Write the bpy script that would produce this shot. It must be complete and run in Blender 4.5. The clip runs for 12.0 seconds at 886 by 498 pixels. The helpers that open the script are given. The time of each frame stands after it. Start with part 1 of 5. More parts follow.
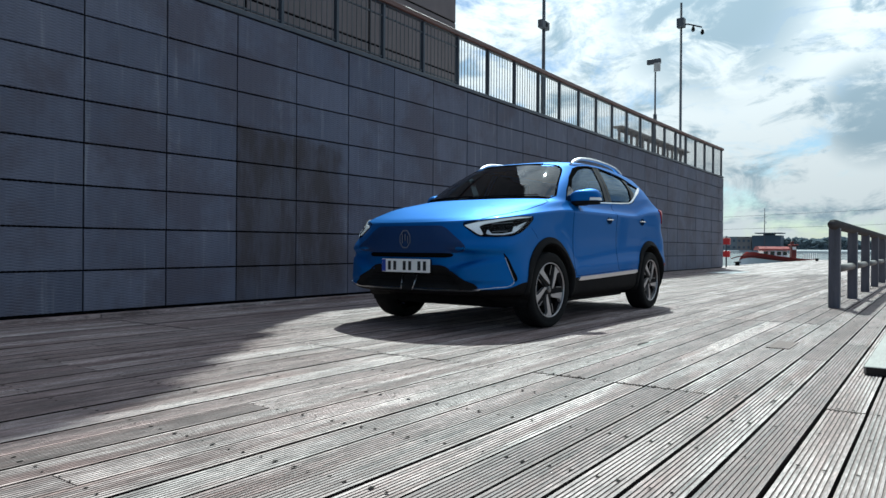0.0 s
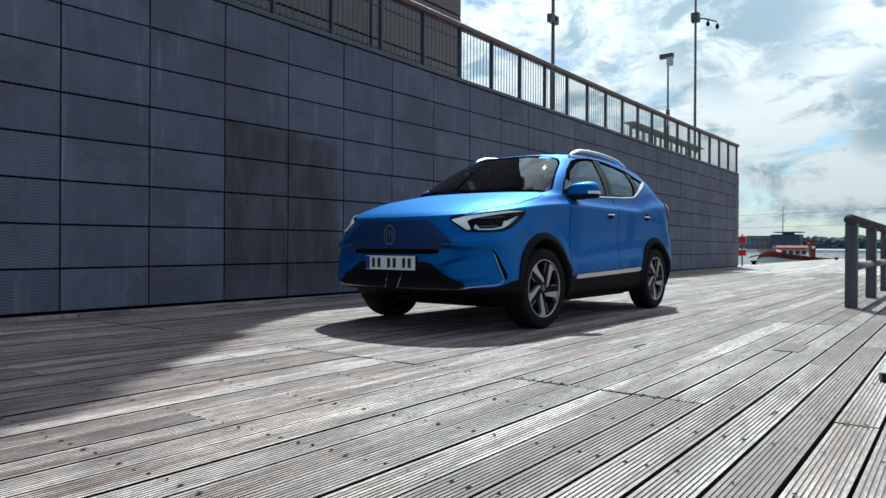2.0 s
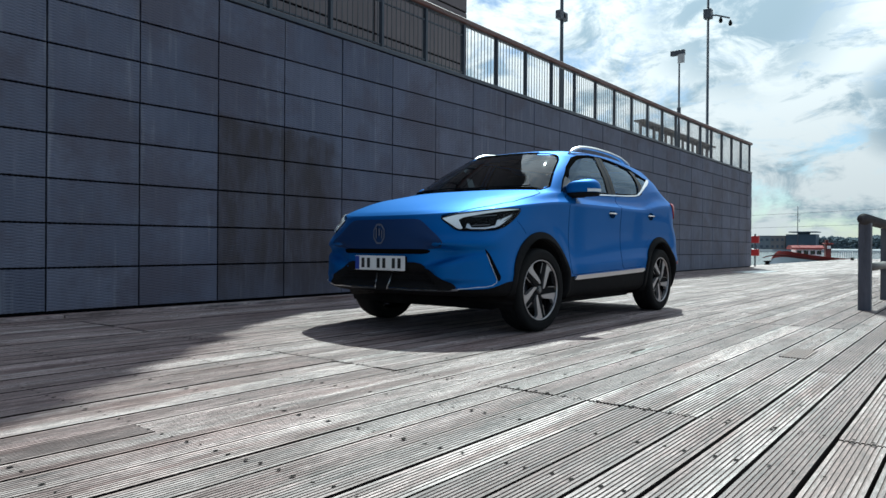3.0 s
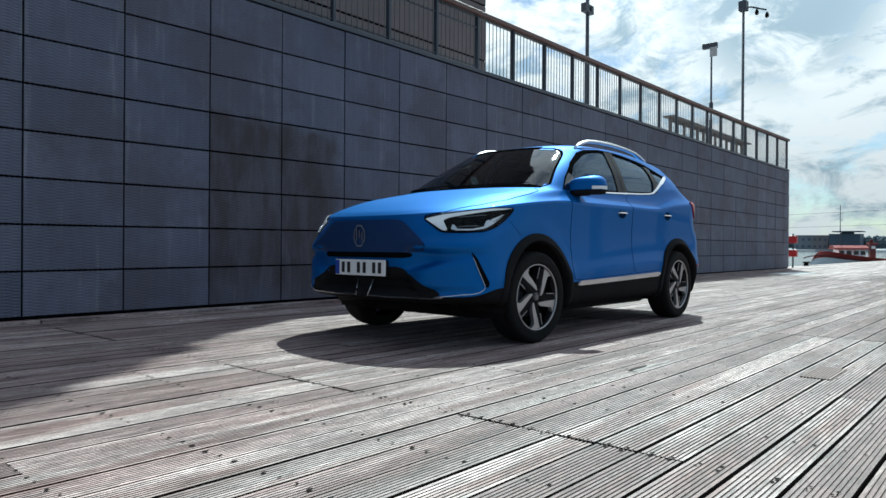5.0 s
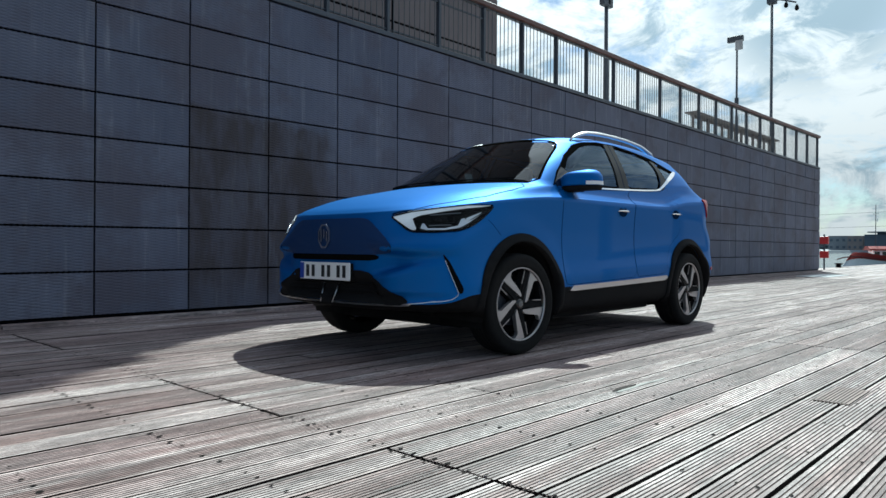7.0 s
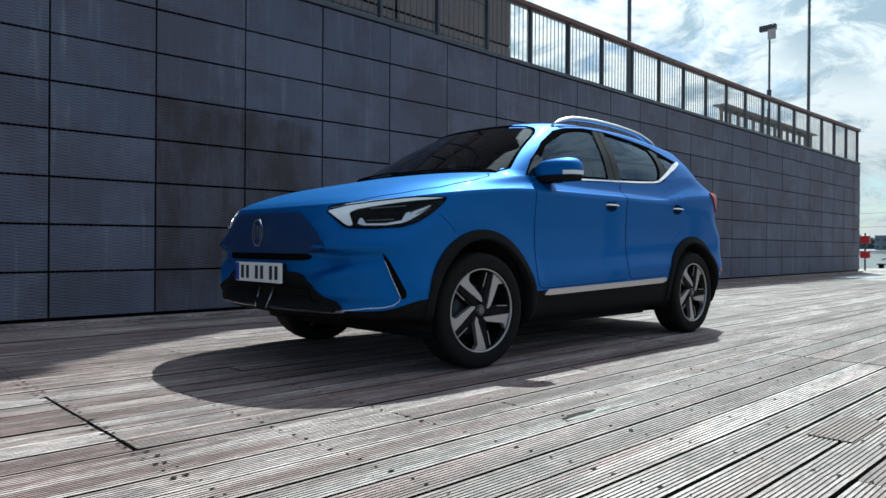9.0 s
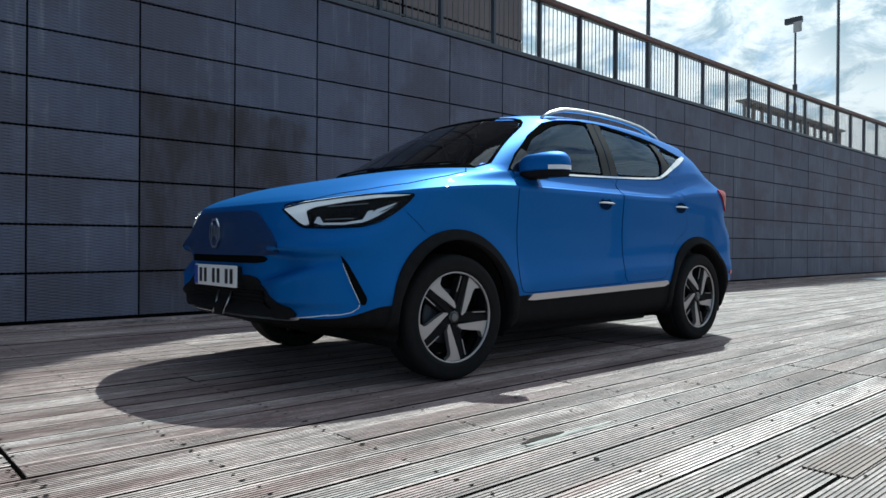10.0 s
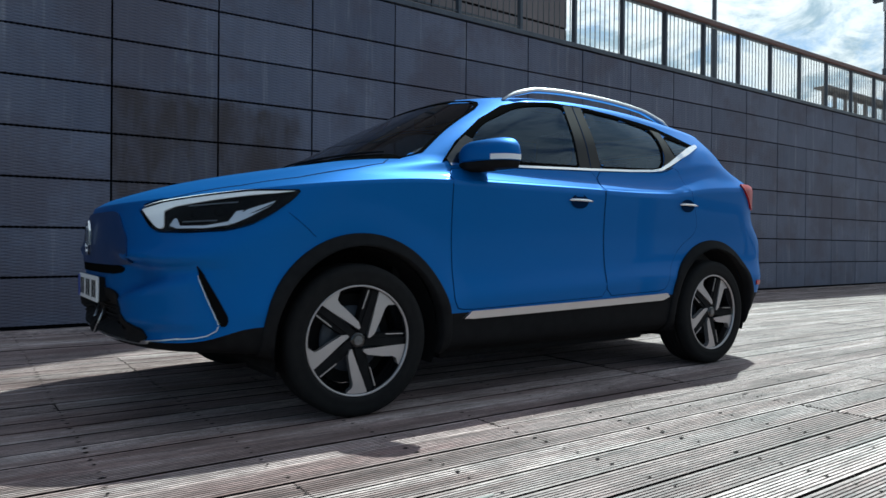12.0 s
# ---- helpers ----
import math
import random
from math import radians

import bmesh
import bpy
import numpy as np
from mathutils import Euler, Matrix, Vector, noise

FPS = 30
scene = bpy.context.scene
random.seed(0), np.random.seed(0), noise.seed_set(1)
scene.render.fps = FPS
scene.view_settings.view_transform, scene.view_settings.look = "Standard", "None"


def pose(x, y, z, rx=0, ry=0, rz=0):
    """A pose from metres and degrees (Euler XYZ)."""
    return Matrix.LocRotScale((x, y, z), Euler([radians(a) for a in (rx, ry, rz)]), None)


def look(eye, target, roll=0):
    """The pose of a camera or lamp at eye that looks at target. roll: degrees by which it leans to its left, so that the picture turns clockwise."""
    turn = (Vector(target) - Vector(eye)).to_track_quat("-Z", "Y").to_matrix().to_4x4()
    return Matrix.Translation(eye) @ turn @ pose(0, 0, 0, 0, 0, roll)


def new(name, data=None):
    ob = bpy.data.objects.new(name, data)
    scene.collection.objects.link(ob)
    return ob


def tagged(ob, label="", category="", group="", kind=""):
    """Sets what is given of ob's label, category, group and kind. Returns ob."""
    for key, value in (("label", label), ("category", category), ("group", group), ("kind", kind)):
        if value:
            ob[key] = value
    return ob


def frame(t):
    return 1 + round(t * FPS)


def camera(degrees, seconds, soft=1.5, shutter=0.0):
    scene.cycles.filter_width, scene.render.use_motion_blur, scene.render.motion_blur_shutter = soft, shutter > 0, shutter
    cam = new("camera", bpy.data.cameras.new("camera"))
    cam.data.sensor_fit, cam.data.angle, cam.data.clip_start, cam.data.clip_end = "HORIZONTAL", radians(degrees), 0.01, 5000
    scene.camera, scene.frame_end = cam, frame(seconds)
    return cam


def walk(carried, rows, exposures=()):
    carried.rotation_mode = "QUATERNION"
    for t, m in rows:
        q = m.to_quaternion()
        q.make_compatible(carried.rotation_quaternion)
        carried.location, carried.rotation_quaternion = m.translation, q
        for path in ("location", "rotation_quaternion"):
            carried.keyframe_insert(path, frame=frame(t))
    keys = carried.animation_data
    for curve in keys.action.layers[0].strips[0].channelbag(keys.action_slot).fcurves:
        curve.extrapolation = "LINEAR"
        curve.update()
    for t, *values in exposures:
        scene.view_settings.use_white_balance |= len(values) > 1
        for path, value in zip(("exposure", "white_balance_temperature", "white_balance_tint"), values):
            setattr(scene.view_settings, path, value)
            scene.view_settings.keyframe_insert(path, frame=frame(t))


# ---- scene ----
cam = camera(65.5, 12.0, shutter=0.45)
PATH = [
    (0, (-0.011, 0.516, 0.694), (-1.182, 2.137, 0.692), 0.4),
    (0.5, (-0.017, 0.594, 0.688), (-1.196, 2.21, 0.685), 0.4),
    (1, (-0.003, 0.679, 0.682), (-1.19, 2.289, 0.678), 0.4),
    (1.5, (-0.007, 0.79, 0.676), (-1.203, 2.393, 0.672), 0.4),
    (2, (-0.015, 0.918, 0.666), (-1.222, 2.512, 0.663), 0.3),
    (2.5, (-0.018, 1.051, 0.67), (-1.239, 2.636, 0.665), 0.4),
    (3, (-0.014, 1.181, 0.67), (-1.249, 2.753, 0.665), 0.4),
    (5, (-0.032, 1.752, 0.695), (-1.343, 3.263, 0.689), 0.4),
    (5.5, (-0.05, 1.885, 0.696), (-1.374, 3.384, 0.691), 0.4),
    (6, (-0.063, 2.026, 0.694), (-1.402, 3.511, 0.69), 0.4),
    (6.5, (-0.071, 2.171, 0.699), (-1.425, 3.643, 0.695), 0.4),
    (7, (-0.084, 2.341, 0.701), (-1.452, 3.8, 0.697), 0.4),
    (9, (-0.115, 3.088, 0.695), (-1.554, 4.477, 0.69), 0.4),
    (9.5, (-0.122, 3.29, 0.703), (-1.582, 4.656, 0.697), 0.5),
    (10, (-0.141, 3.515, 0.705), (-1.629, 4.851, 0.699), 0.4),
    (10.5, (-0.156, 3.744, 0.715), (-1.676, 5.044, 0.706), 0.5),
    (11, (-0.165, 3.977, 0.714), (-1.716, 5.24, 0.707), 0.4),
    (11.5, (-0.18, 4.244, 0.733), (-1.762, 5.467, 0.724), 0.5),
    (12, (-0.165, 4.567, 0.745), (-1.797, 5.723, 0.737), 0.5),
]
walk(cam, [(t, look(eye, target, roll)) for t, eye, target, roll in PATH])

# ---- light ----
SUN_AZ = math.atan2(-0.44, 0.90)          # sun stands ahead and behind the wall
SUN_EL = radians(51.0)
to_sun = Vector((math.sin(SUN_AZ) * math.cos(SUN_EL), math.cos(SUN_AZ) * math.cos(SUN_EL), math.sin(SUN_EL)))
sun = new("sun", bpy.data.lights.new("sun", "SUN"))
sun.data.energy, sun.data.angle, sun.data.color = 4.5, radians(0.55), (0.83, 1.0, 0.97)
sun.matrix_world = look(to_sun * 60, (0, 0, 0))

world = bpy.data.worlds.new("sky")
scene.world = world
world.use_nodes = True


def sky_nodes():
    nt = world.node_tree
    n, k = nt.nodes, nt.links
    n.clear()
    out, bg = n.new("ShaderNodeOutputWorld"), n.new("ShaderNodeBackground")
    sky = n.new("ShaderNodeTexSky")
    sky.sky_type, sky.sun_disc = "NISHITA", False
    sky.sun_elevation, sky.sun_rotation = SUN_EL, SUN_AZ
    sky.dust_density, sky.ozone_density = 0.8, 1.0
    co, mp = n.new("ShaderNodeTexCoord"), n.new("ShaderNodeMapping")
    mp.inputs["Scale"].default_value = (1.0, 1.0, 2.1)
    mp.inputs["Location"].default_value = (3.1, 0.4, 0.9)
    k.new(co.outputs["Generated"], mp.inputs["Vector"])

    def cloud(scale, detail, rough, lo, hi, distort=0.0):
        t, r = n.new("ShaderNodeTexNoise"), n.new("ShaderNodeMapRange")
        t.inputs["Scale"].default_value, t.inputs["Detail"].default_value = scale, detail
        t.inputs["Roughness"].default_value, t.inputs["Distortion"].default_value = rough, distort
        r.interpolation_type = "SMOOTHSTEP"
        r.inputs["From Min"].default_value, r.inputs["From Max"].default_value = lo, hi
        k.new(mp.outputs["Vector"], t.inputs["Vector"])
        k.new(t.outputs["Fac"], r.inputs["Value"])
        return r.outputs["Result"]

    cover = cloud(8.5, 12.0, 0.66, 0.30, 0.52, 0.5)
    shade = cloud(9.5, 12.0, 0.64, 0.49, 0.66, 0.5)
    ragged = cloud(11.0, 12.0, 0.66, 0.32, 0.54, 0.5)

    def ranged(x, lo, hi, a, b):
        r = n.new("ShaderNodeMapRange")
        r.interpolation_type = "SMOOTHSTEP"
        for key, v in (("From Min", lo), ("From Max", hi), ("To Min", a), ("To Max", b)):
            r.inputs[key].default_value = v
        k.new(x, r.inputs["Value"])
        return r.outputs["Result"]

    # clouds shine towards the sun and are duller away from it; overhead the sky is clearer
    dot, sep, thin, glow = n.new("ShaderNodeVectorMath"), n.new("ShaderNodeSeparateXYZ"), n.new("ShaderNodeMath"), n.new("ShaderNodeVectorMath")
    dot.operation, thin.operation, glow.operation = "DOT_PRODUCT", "MULTIPLY", "SCALE"
    dot.inputs[1].default_value = to_sun
    k.new(co.outputs["Generated"], dot.inputs[0])
    k.new(co.outputs["Generated"], sep.inputs[0])
    k.new(cover, thin.inputs[0])
    k.new(ranged(sep.outputs["Z"], 0.45, 0.75, 1.0, 0.55), thin.inputs[1])
    # and it is clearer still on the side away from the sun
    away = n.new("ShaderNodeMath")
    away.operation = "MULTIPLY"
    k.new(thin.outputs[0], away.inputs[0])
    k.new(ranged(dot.outputs["Value"], -0.05, 0.60, 0.38, 1.0), away.inputs[1])
    cover = away.outputs[0]
    # two heavier clouds over the harbour mouth
    for way, near, wide in (((-0.240, 0.915, 0.325), 0.9985, 0.988), ((-0.065, 0.984, 0.170), 0.9996, 0.9970)):
        d, f, up, keep = n.new("ShaderNodeVectorMath"), n.new("ShaderNodeMath"), n.new("ShaderNodeMath"), n.new("ShaderNodeMath")
        d.operation, f.operation, up.operation, keep.operation = "DOT_PRODUCT", "MULTIPLY", "MAXIMUM", "MAXIMUM"
        d.inputs[1].default_value = Vector(way).normalized()
        k.new(co.outputs["Generated"], d.inputs[0])
        mass = ranged(d.outputs["Value"], wide, near, 0.0, 1.0)
        k.new(mass, f.inputs[0])
        k.new(ragged, f.inputs[1])
        k.new(f.outputs[0], up.inputs[0])
        k.new(shade, up.inputs[1])
        k.new(mass, keep.inputs[0])
        k.new(cover, keep.inputs[1])
        shade, cover = up.outputs[0], keep.outputs[0]
    body = n.new("ShaderNodeMix")
    body.data_type = "RGBA"
    body.inputs["A"].default_value = (5.4, 6.2, 6.5, 1)
    body.inputs["B"].default_value = (2.3, 3.3, 3.95, 1)
    k.new(shade, body.inputs["Factor"])
    mix = n.new("ShaderNodeMix")
    mix.data_type = "RGBA"
    k.new(cover, mix.inputs["Factor"])
    clear = n.new("ShaderNodeVectorMath")
    clear.operation = "MULTIPLY"
    clear.inputs[1].default_value = (0.735, 0.965, 1.07)
    k.new(sky.outputs["Color"], clear.inputs[0])
    k.new(clear.outputs["Vector"], mix.inputs["A"])
    k.new(body.outputs["Result"], glow.inputs[0])
    k.new(ranged(dot.outputs["Value"], 0.1, 0.85, 0.85, 1.85), glow.inputs["Scale"])
    low = n.new("ShaderNodeVectorMath")
    low.operation = "SCALE"
    k.new(glow.outputs["Vector"], low.inputs[0])
    k.new(ranged(sep.outputs["Z"], 0.0, 0.38, 0.66, 1.0), low.inputs["Scale"])
    # the veil of cloud round the sun is brightest
    halo = n.new("ShaderNodeVectorMath")
    halo.operation = "SCALE"
    k.new(low.outputs["Vector"], halo.inputs[0])
    k.new(ranged(dot.outputs["Value"], 0.82, 0.985, 1.0, 1.7), halo.inputs["Scale"])
    k.new(halo.outputs["Vector"], mix.inputs["B"])
    k.new(mix.outputs["Result"], bg.inputs["Color"])
    bg.inputs["Strength"].default_value = 0.070
    k.new(bg.outputs["Background"], out.inputs["Surface"])


sky_nodes()
scene.view_settings.exposure = 0.57


# ---- materials ----
def principled(name, base, rough=0.5, metal=0.0, coat=0.0, spec=0.5):
    m = bpy.data.materials.new(name)
    m.use_nodes = True
    b = m.node_tree.nodes["Principled BSDF"]
    b.inputs["Base Color"].default_value = (*base, 1)
    b.inputs["Roughness"].default_value, b.inputs["Metallic"].default_value = rough, metal
    b.inputs["Coat Weight"].default_value, b.inputs["Coat Roughness"].default_value = coat, 0.03
    b.inputs["Specular IOR Level"].default_value = spec
    return m


def surface(name, dark, light, rough=(0.4, 0.6), scale=(8, 8, 8), fine=60.0, bump=0.1, metal=0.0, coat=0.0, spec=0.5, vary=0.0, island=False, depth=0.01):
    """A material with colour drift at two scales, uneven gloss and fine relief, in object space."""
    m = principled(name, dark, rough[0], metal, coat, spec)
    nt = m.node_tree
    n, k = nt.nodes, nt.links
    b = n["Principled BSDF"]
    geo, mp = n.new("ShaderNodeNewGeometry"), n.new("ShaderNodeMapping")
    mp.inputs["Scale"].default_value = scale
    k.new(geo.outputs["Position"], mp.inputs["Vector"])
    big, small = n.new("ShaderNodeTexNoise"), n.new("ShaderNodeTexNoise")
    big.inputs["Scale"].default_value, big.inputs["Detail"].default_value = 1.0, 6.0
    small.inputs["Scale"].default_value, small.inputs["Detail"].default_value = fine / 8, 4.0
    if vary:
        rnd = n.new("ShaderNodeNewGeometry" if island else "ShaderNodeObjectInfo")
        val = rnd.outputs["Random Per Island" if island else "Random"]
        off = n.new("ShaderNodeVectorMath")
        off.operation = "MULTIPLY_ADD"
        k.new(val, off.inputs[0])
        off.inputs[1].default_value = (37, 53, 71)
        k.new(mp.outputs["Vector"], off.inputs[2])
        place = off.outputs["Vector"]
    else:
        place = mp.outputs["Vector"]
    k.new(place, big.inputs["Vector"])
    k.new(place, small.inputs["Vector"])
    mix = n.new("ShaderNodeMath")
    mix.operation = "MULTIPLY_ADD"
    mix.inputs[1].default_value, mix.inputs[2].default_value = 0.45, 0.0
    k.new(small.outputs["Fac"], mix.inputs[0])
    add = n.new("ShaderNodeMath")
    add.operation = "MULTIPLY_ADD"
    add.inputs[1].default_value = 0.9
    k.new(big.outputs["Fac"], add.inputs[0])
    k.new(mix.outputs[0], add.inputs[2])
    fac = add.outputs[0]
    if vary:
        v2 = n.new("ShaderNodeMath")
        v2.operation = "MULTIPLY_ADD"
        v2.inputs[1].default_value = vary
        k.new(val, v2.inputs[0])
        k.new(fac, v2.inputs[2])
        fac = v2.outputs[0]
    ramp = n.new("ShaderNodeMapRange")
    ramp.inputs["From Min"].default_value, ramp.inputs["From Max"].default_value = 0.45, 0.9 + vary
    k.new(fac, ramp.inputs["Value"])
    col = n.new("ShaderNodeMix")
    col.data_type = "RGBA"
    col.inputs["A"].default_value, col.inputs["B"].default_value = (*dark, 1), (*light, 1)
    k.new(ramp.outputs["Result"], col.inputs["Factor"])
    k.new(col.outputs["Result"], b.inputs["Base Color"])
    rr = n.new("ShaderNodeMapRange")
    rr.inputs["From Min"].default_value, rr.inputs["From Max"].default_value = 0.3, 0.7
    rr.inputs["To Min"].default_value, rr.inputs["To Max"].default_value = rough
    k.new(big.outputs["Fac"], rr.inputs["Value"])
    k.new(rr.outputs["Result"], b.inputs["Roughness"])
    if bump:
        bp = n.new("ShaderNodeBump")
        bp.inputs["Strength"].default_value, bp.inputs["Distance"].default_value = bump, depth
        k.new(small.outputs["Fac"], bp.inputs["Height"])
        k.new(bp.outputs["Normal"], b.inputs["Normal"])
    return m


PAINT = principled("blue_paint", (0.0, 0.117, 0.392), 0.52, 0.48, 0.20, 0.25)
PAINT.node_tree.nodes["Principled BSDF"].inputs["Coat Roughness"].default_value = 0.035
PAINT.node_tree.nodes["Principled BSDF"].inputs["Specular Tint"].default_value = (0.05, 0.62, 1.0, 1)
BLACK = surface("black_plastic", (0.010, 0.010, 0.011), (0.018, 0.018, 0.019), (0.6, 0.8), (20, 20, 20), 300, 0.05, spec=0.05)
GLOSS_BLACK = principled("gloss_black", (0.006, 0.006, 0.007), 0.12, 0.0, 0.5)
SEAL = principled("rubber_seal", (0.006, 0.006, 0.006), 0.9, 0.0, 0.0, 0.0)
PILLAR = principled("satin_black_film", (0.011, 0.010, 0.010), 0.45, 0.0, 0.0, 0.22)
GAP = principled("seam_shadow", (0.001, 0.018, 0.060), 0.9, 0.0, 0.0, 0.05)
CHROME = principled("chrome", (0.75, 0.76, 0.78), 0.12, 1.0)
RAIL_SILVER = principled("anodised_silver", (0.80, 0.80, 0.81), 0.34, 0.70)
SATIN = principled("satin_silver", (0.62, 0.63, 0.65), 0.28, 0.9)
SATIN_DARK = principled("smoked_metal", (0.16, 0.165, 0.18), 0.3, 0.8)
RUBBER = surface("rubber", (0.009, 0.009, 0.010), (0.017, 0.017, 0.017), (0.75, 0.9), (30, 30, 30), 200, 0.1, spec=0.12)
ALLOY = principled("machined_alloy", (0.46, 0.435, 0.44), 0.40, 0.7)
CABIN = surface("cabin_trim", (0.018, 0.018, 0.020), (0.04, 0.04, 0.043), (0.6, 0.8), (12, 12, 12), 200, 0.1)
WHITE = principled("white_enamel", (0.86, 0.86, 0.85), 0.35)
LAMP_WHITE = principled("light_guide_white", (0.85, 0.87, 0.89), 0.25, 0.0, 0.6)
DAYLIGHT = principled("daytime_light_guide", (0.74, 0.77, 0.80), 0.25, 0.0, 0.6)
DAYLIGHT.node_tree.nodes["Principled BSDF"].inputs["Emission Color"].default_value = (0.9, 0.95, 1.0, 1)
DAYLIGHT.node_tree.nodes["Principled BSDF"].inputs["Emission Strength"].default_value = 0.06
REFLECTOR = principled("lamp_reflector", (0.72, 0.74, 0.78), 0.22, 0.7)
RED_LAMP = principled("red_lens", (0.42, 0.004, 0.007), 0.3, 0.0, 0.08, 0.2)
PLATE_BLUE = principled("plate_blue", (0.02, 0.06, 0.35), 0.4)
INK = principled("plate_ink", (0.01, 0.01, 0.012), 0.5)


def glass_mat(name, tint, rough=0.0, ior=1.22, sheen=(0.95, 0.97, 1.0)):
    m = bpy.data.materials.new(name)
    m.use_nodes = True
    n, k = m.node_tree.nodes, m.node_tree.links
    n.clear()
    out, mix, tr, gl, fr = (n.new(x) for x in ("ShaderNodeOutputMaterial", "ShaderNodeMixShader", "ShaderNodeBsdfTransparent", "ShaderNodeBsdfGlossy", "ShaderNodeFresnel"))
    tr.inputs["Color"].default_value = (*tint, 1)
    gl.inputs["Roughness"].default_value = rough
    gl.inputs["Color"].default_value = (*sheen, 1)
    fr.inputs["IOR"].default_value = ior
    k.new(fr.outputs["Fac"], mix.inputs["Fac"])
    k.new(tr.outputs["BSDF"], mix.inputs[1])
    k.new(gl.outputs["BSDF"], mix.inputs[2])
    k.new(mix.outputs["Shader"], out.inputs["Surface"])
    return m


GLASS = glass_mat("tinted_glass", (0.24, 0.31, 0.35), 0.0, 1.50, (0.62, 0.80, 1.0))
SCREEN = glass_mat("windscreen_glass", (0.42, 0.48, 0.49), 0.015, 1.43)
CLEAR = glass_mat("clear_lens", (0.92, 0.94, 0.95), 0.0, 1.22)



def decking(name, island, rough, bleached=1.0):
    """Grey weathered hardwood: long grain, flaking fibres, board to board drift, brown where it is less bleached."""
    m = surface(name, [v * bleached for v in (0.345, 0.200, 0.190)], [v * bleached for v in (0.600, 0.522, 0.497)], rough, (7, 0.6, 7), 70, 0.0, spec=0.5, vary=0.28, island=island)
    n, k = m.node_tree.nodes, m.node_tree.links
    b = n["Principled BSDF"]
    geo, mp, grain, patchy = n.new("ShaderNodeNewGeometry"), n.new("ShaderNodeMapping"), n.new("ShaderNodeTexNoise"), n.new("ShaderNodeTexNoise")
    mp.inputs["Scale"].default_value = (260, 22, 60)
    k.new(geo.outputs["Position"], mp.inputs["Vector"])
    k.new(mp.outputs["Vector"], grain.inputs["Vector"])
    grain.inputs["Scale"].default_value, grain.inputs["Detail"].default_value, grain.inputs["Roughness"].default_value = 1.0, 5.0, 0.65
    patchy.inputs["Scale"].default_value, patchy.inputs["Detail"].default_value, patchy.inputs["Roughness"].default_value = 1.0, 8.0, 0.62
    wide = n.new("ShaderNodeMapping")
    wide.inputs["Scale"].default_value = (5.0, 1.3, 5.0)
    k.new(geo.outputs["Position"], wide.inputs["Vector"])
    k.new(wide.outputs["Vector"], patchy.inputs["Vector"])
    old = b.inputs["Base Color"].links[0].from_socket
    r1, r2 = n.new("ShaderNodeMapRange"), n.new("ShaderNodeMapRange")
    for r, lo, hi, a, c in ((r1, 0.30, 0.66, 0.48, 1.20), (r2, 0.36, 0.64, 0.64, 1.25)):
        for key, v in (("From Min", lo), ("From Max", hi), ("To Min", a), ("To Max", c)):
            r.inputs[key].default_value = v
    k.new(grain.outputs["Fac"], r1.inputs["Value"])
    k.new(patchy.outputs["Fac"], r2.inputs["Value"])
    mul, sc = n.new("ShaderNodeMath"), n.new("ShaderNodeVectorMath")
    mul.operation, sc.operation = "MULTIPLY", "SCALE"
    k.new(r1.outputs["Result"], mul.inputs[0])
    k.new(r2.outputs["Result"], mul.inputs[1])

    def layer(size, lo, hi, a, c, rough_=0.6):
        place, tex, r = n.new("ShaderNodeMapping"), n.new("ShaderNodeTexNoise"), n.new("ShaderNodeMapRange")
        place.inputs["Scale"].default_value = size
        tex.inputs["Scale"].default_value, tex.inputs["Detail"].default_value, tex.inputs["Roughness"].default_value = 1.0, 6.0, rough_
        for key, v in (("From Min", lo), ("From Max", hi), ("To Min", a), ("To Max", c)):
            r.inputs[key].default_value = v
        k.new(geo.outputs["Position"], place.inputs["Vector"])
        k.new(place.outputs["Vector"], tex.inputs["Vector"])
        k.new(tex.outputs["Fac"], r.inputs["Value"])
        return r.outputs["Result"]

    # stretches that have kept their brown, and pale flaking fibres
    brown, flake = n.new("ShaderNodeMix"), n.new("ShaderNodeMath")
    brown.data_type, flake.operation = "RGBA", "MULTIPLY"
    brown.inputs["B"].default_value = (0.215, 0.120, 0.108, 1)
    k.new(layer((6.5, 0.45, 6.5), 0.46, 0.60, 0.0, 0.85, 0.7), brown.inputs["Factor"])
    k.new(old, brown.inputs["A"])
    old = brown.outputs["Result"]
    k.new(mul.outputs[0], flake.inputs[0])
    k.new(layer((42, 8, 42), 0.36, 0.64, 0.62, 1.34, 0.78), flake.inputs[1])
    # damp dark streaks and blotches along the grain
    damp = n.new("ShaderNodeMath")
    damp.operation = "MULTIPLY"
    k.new(flake.outputs[0], damp.inputs[0])
    k.new(layer((24, 2.2, 24), 0.34, 0.50, 0.50, 1.06, 0.72), damp.inputs[1])
    mul = damp
    k.new(old, sc.inputs[0])
    k.new(mul.outputs[0], sc.inputs["Scale"])
    # every board has bleached a little differently
    info, tone, own = n.new("ShaderNodeNewGeometry" if island else "ShaderNodeObjectInfo"), n.new("ShaderNodeMapRange"), n.new("ShaderNodeVectorMath")
    own.operation = "SCALE"
    tone.inputs["To Min"].default_value, tone.inputs["To Max"].default_value = (0.56, 1.22) if island else (0.70, 1.20)
    k.new(info.outputs["Random Per Island" if island else "Random"], tone.inputs["Value"])
    k.new(sc.outputs["Vector"], own.inputs[0])
    k.new(tone.outputs["Result"], own.inputs["Scale"])
    k.new(own.outputs["Vector"], b.inputs["Base Color"])
    bp = n.new("ShaderNodeBump")
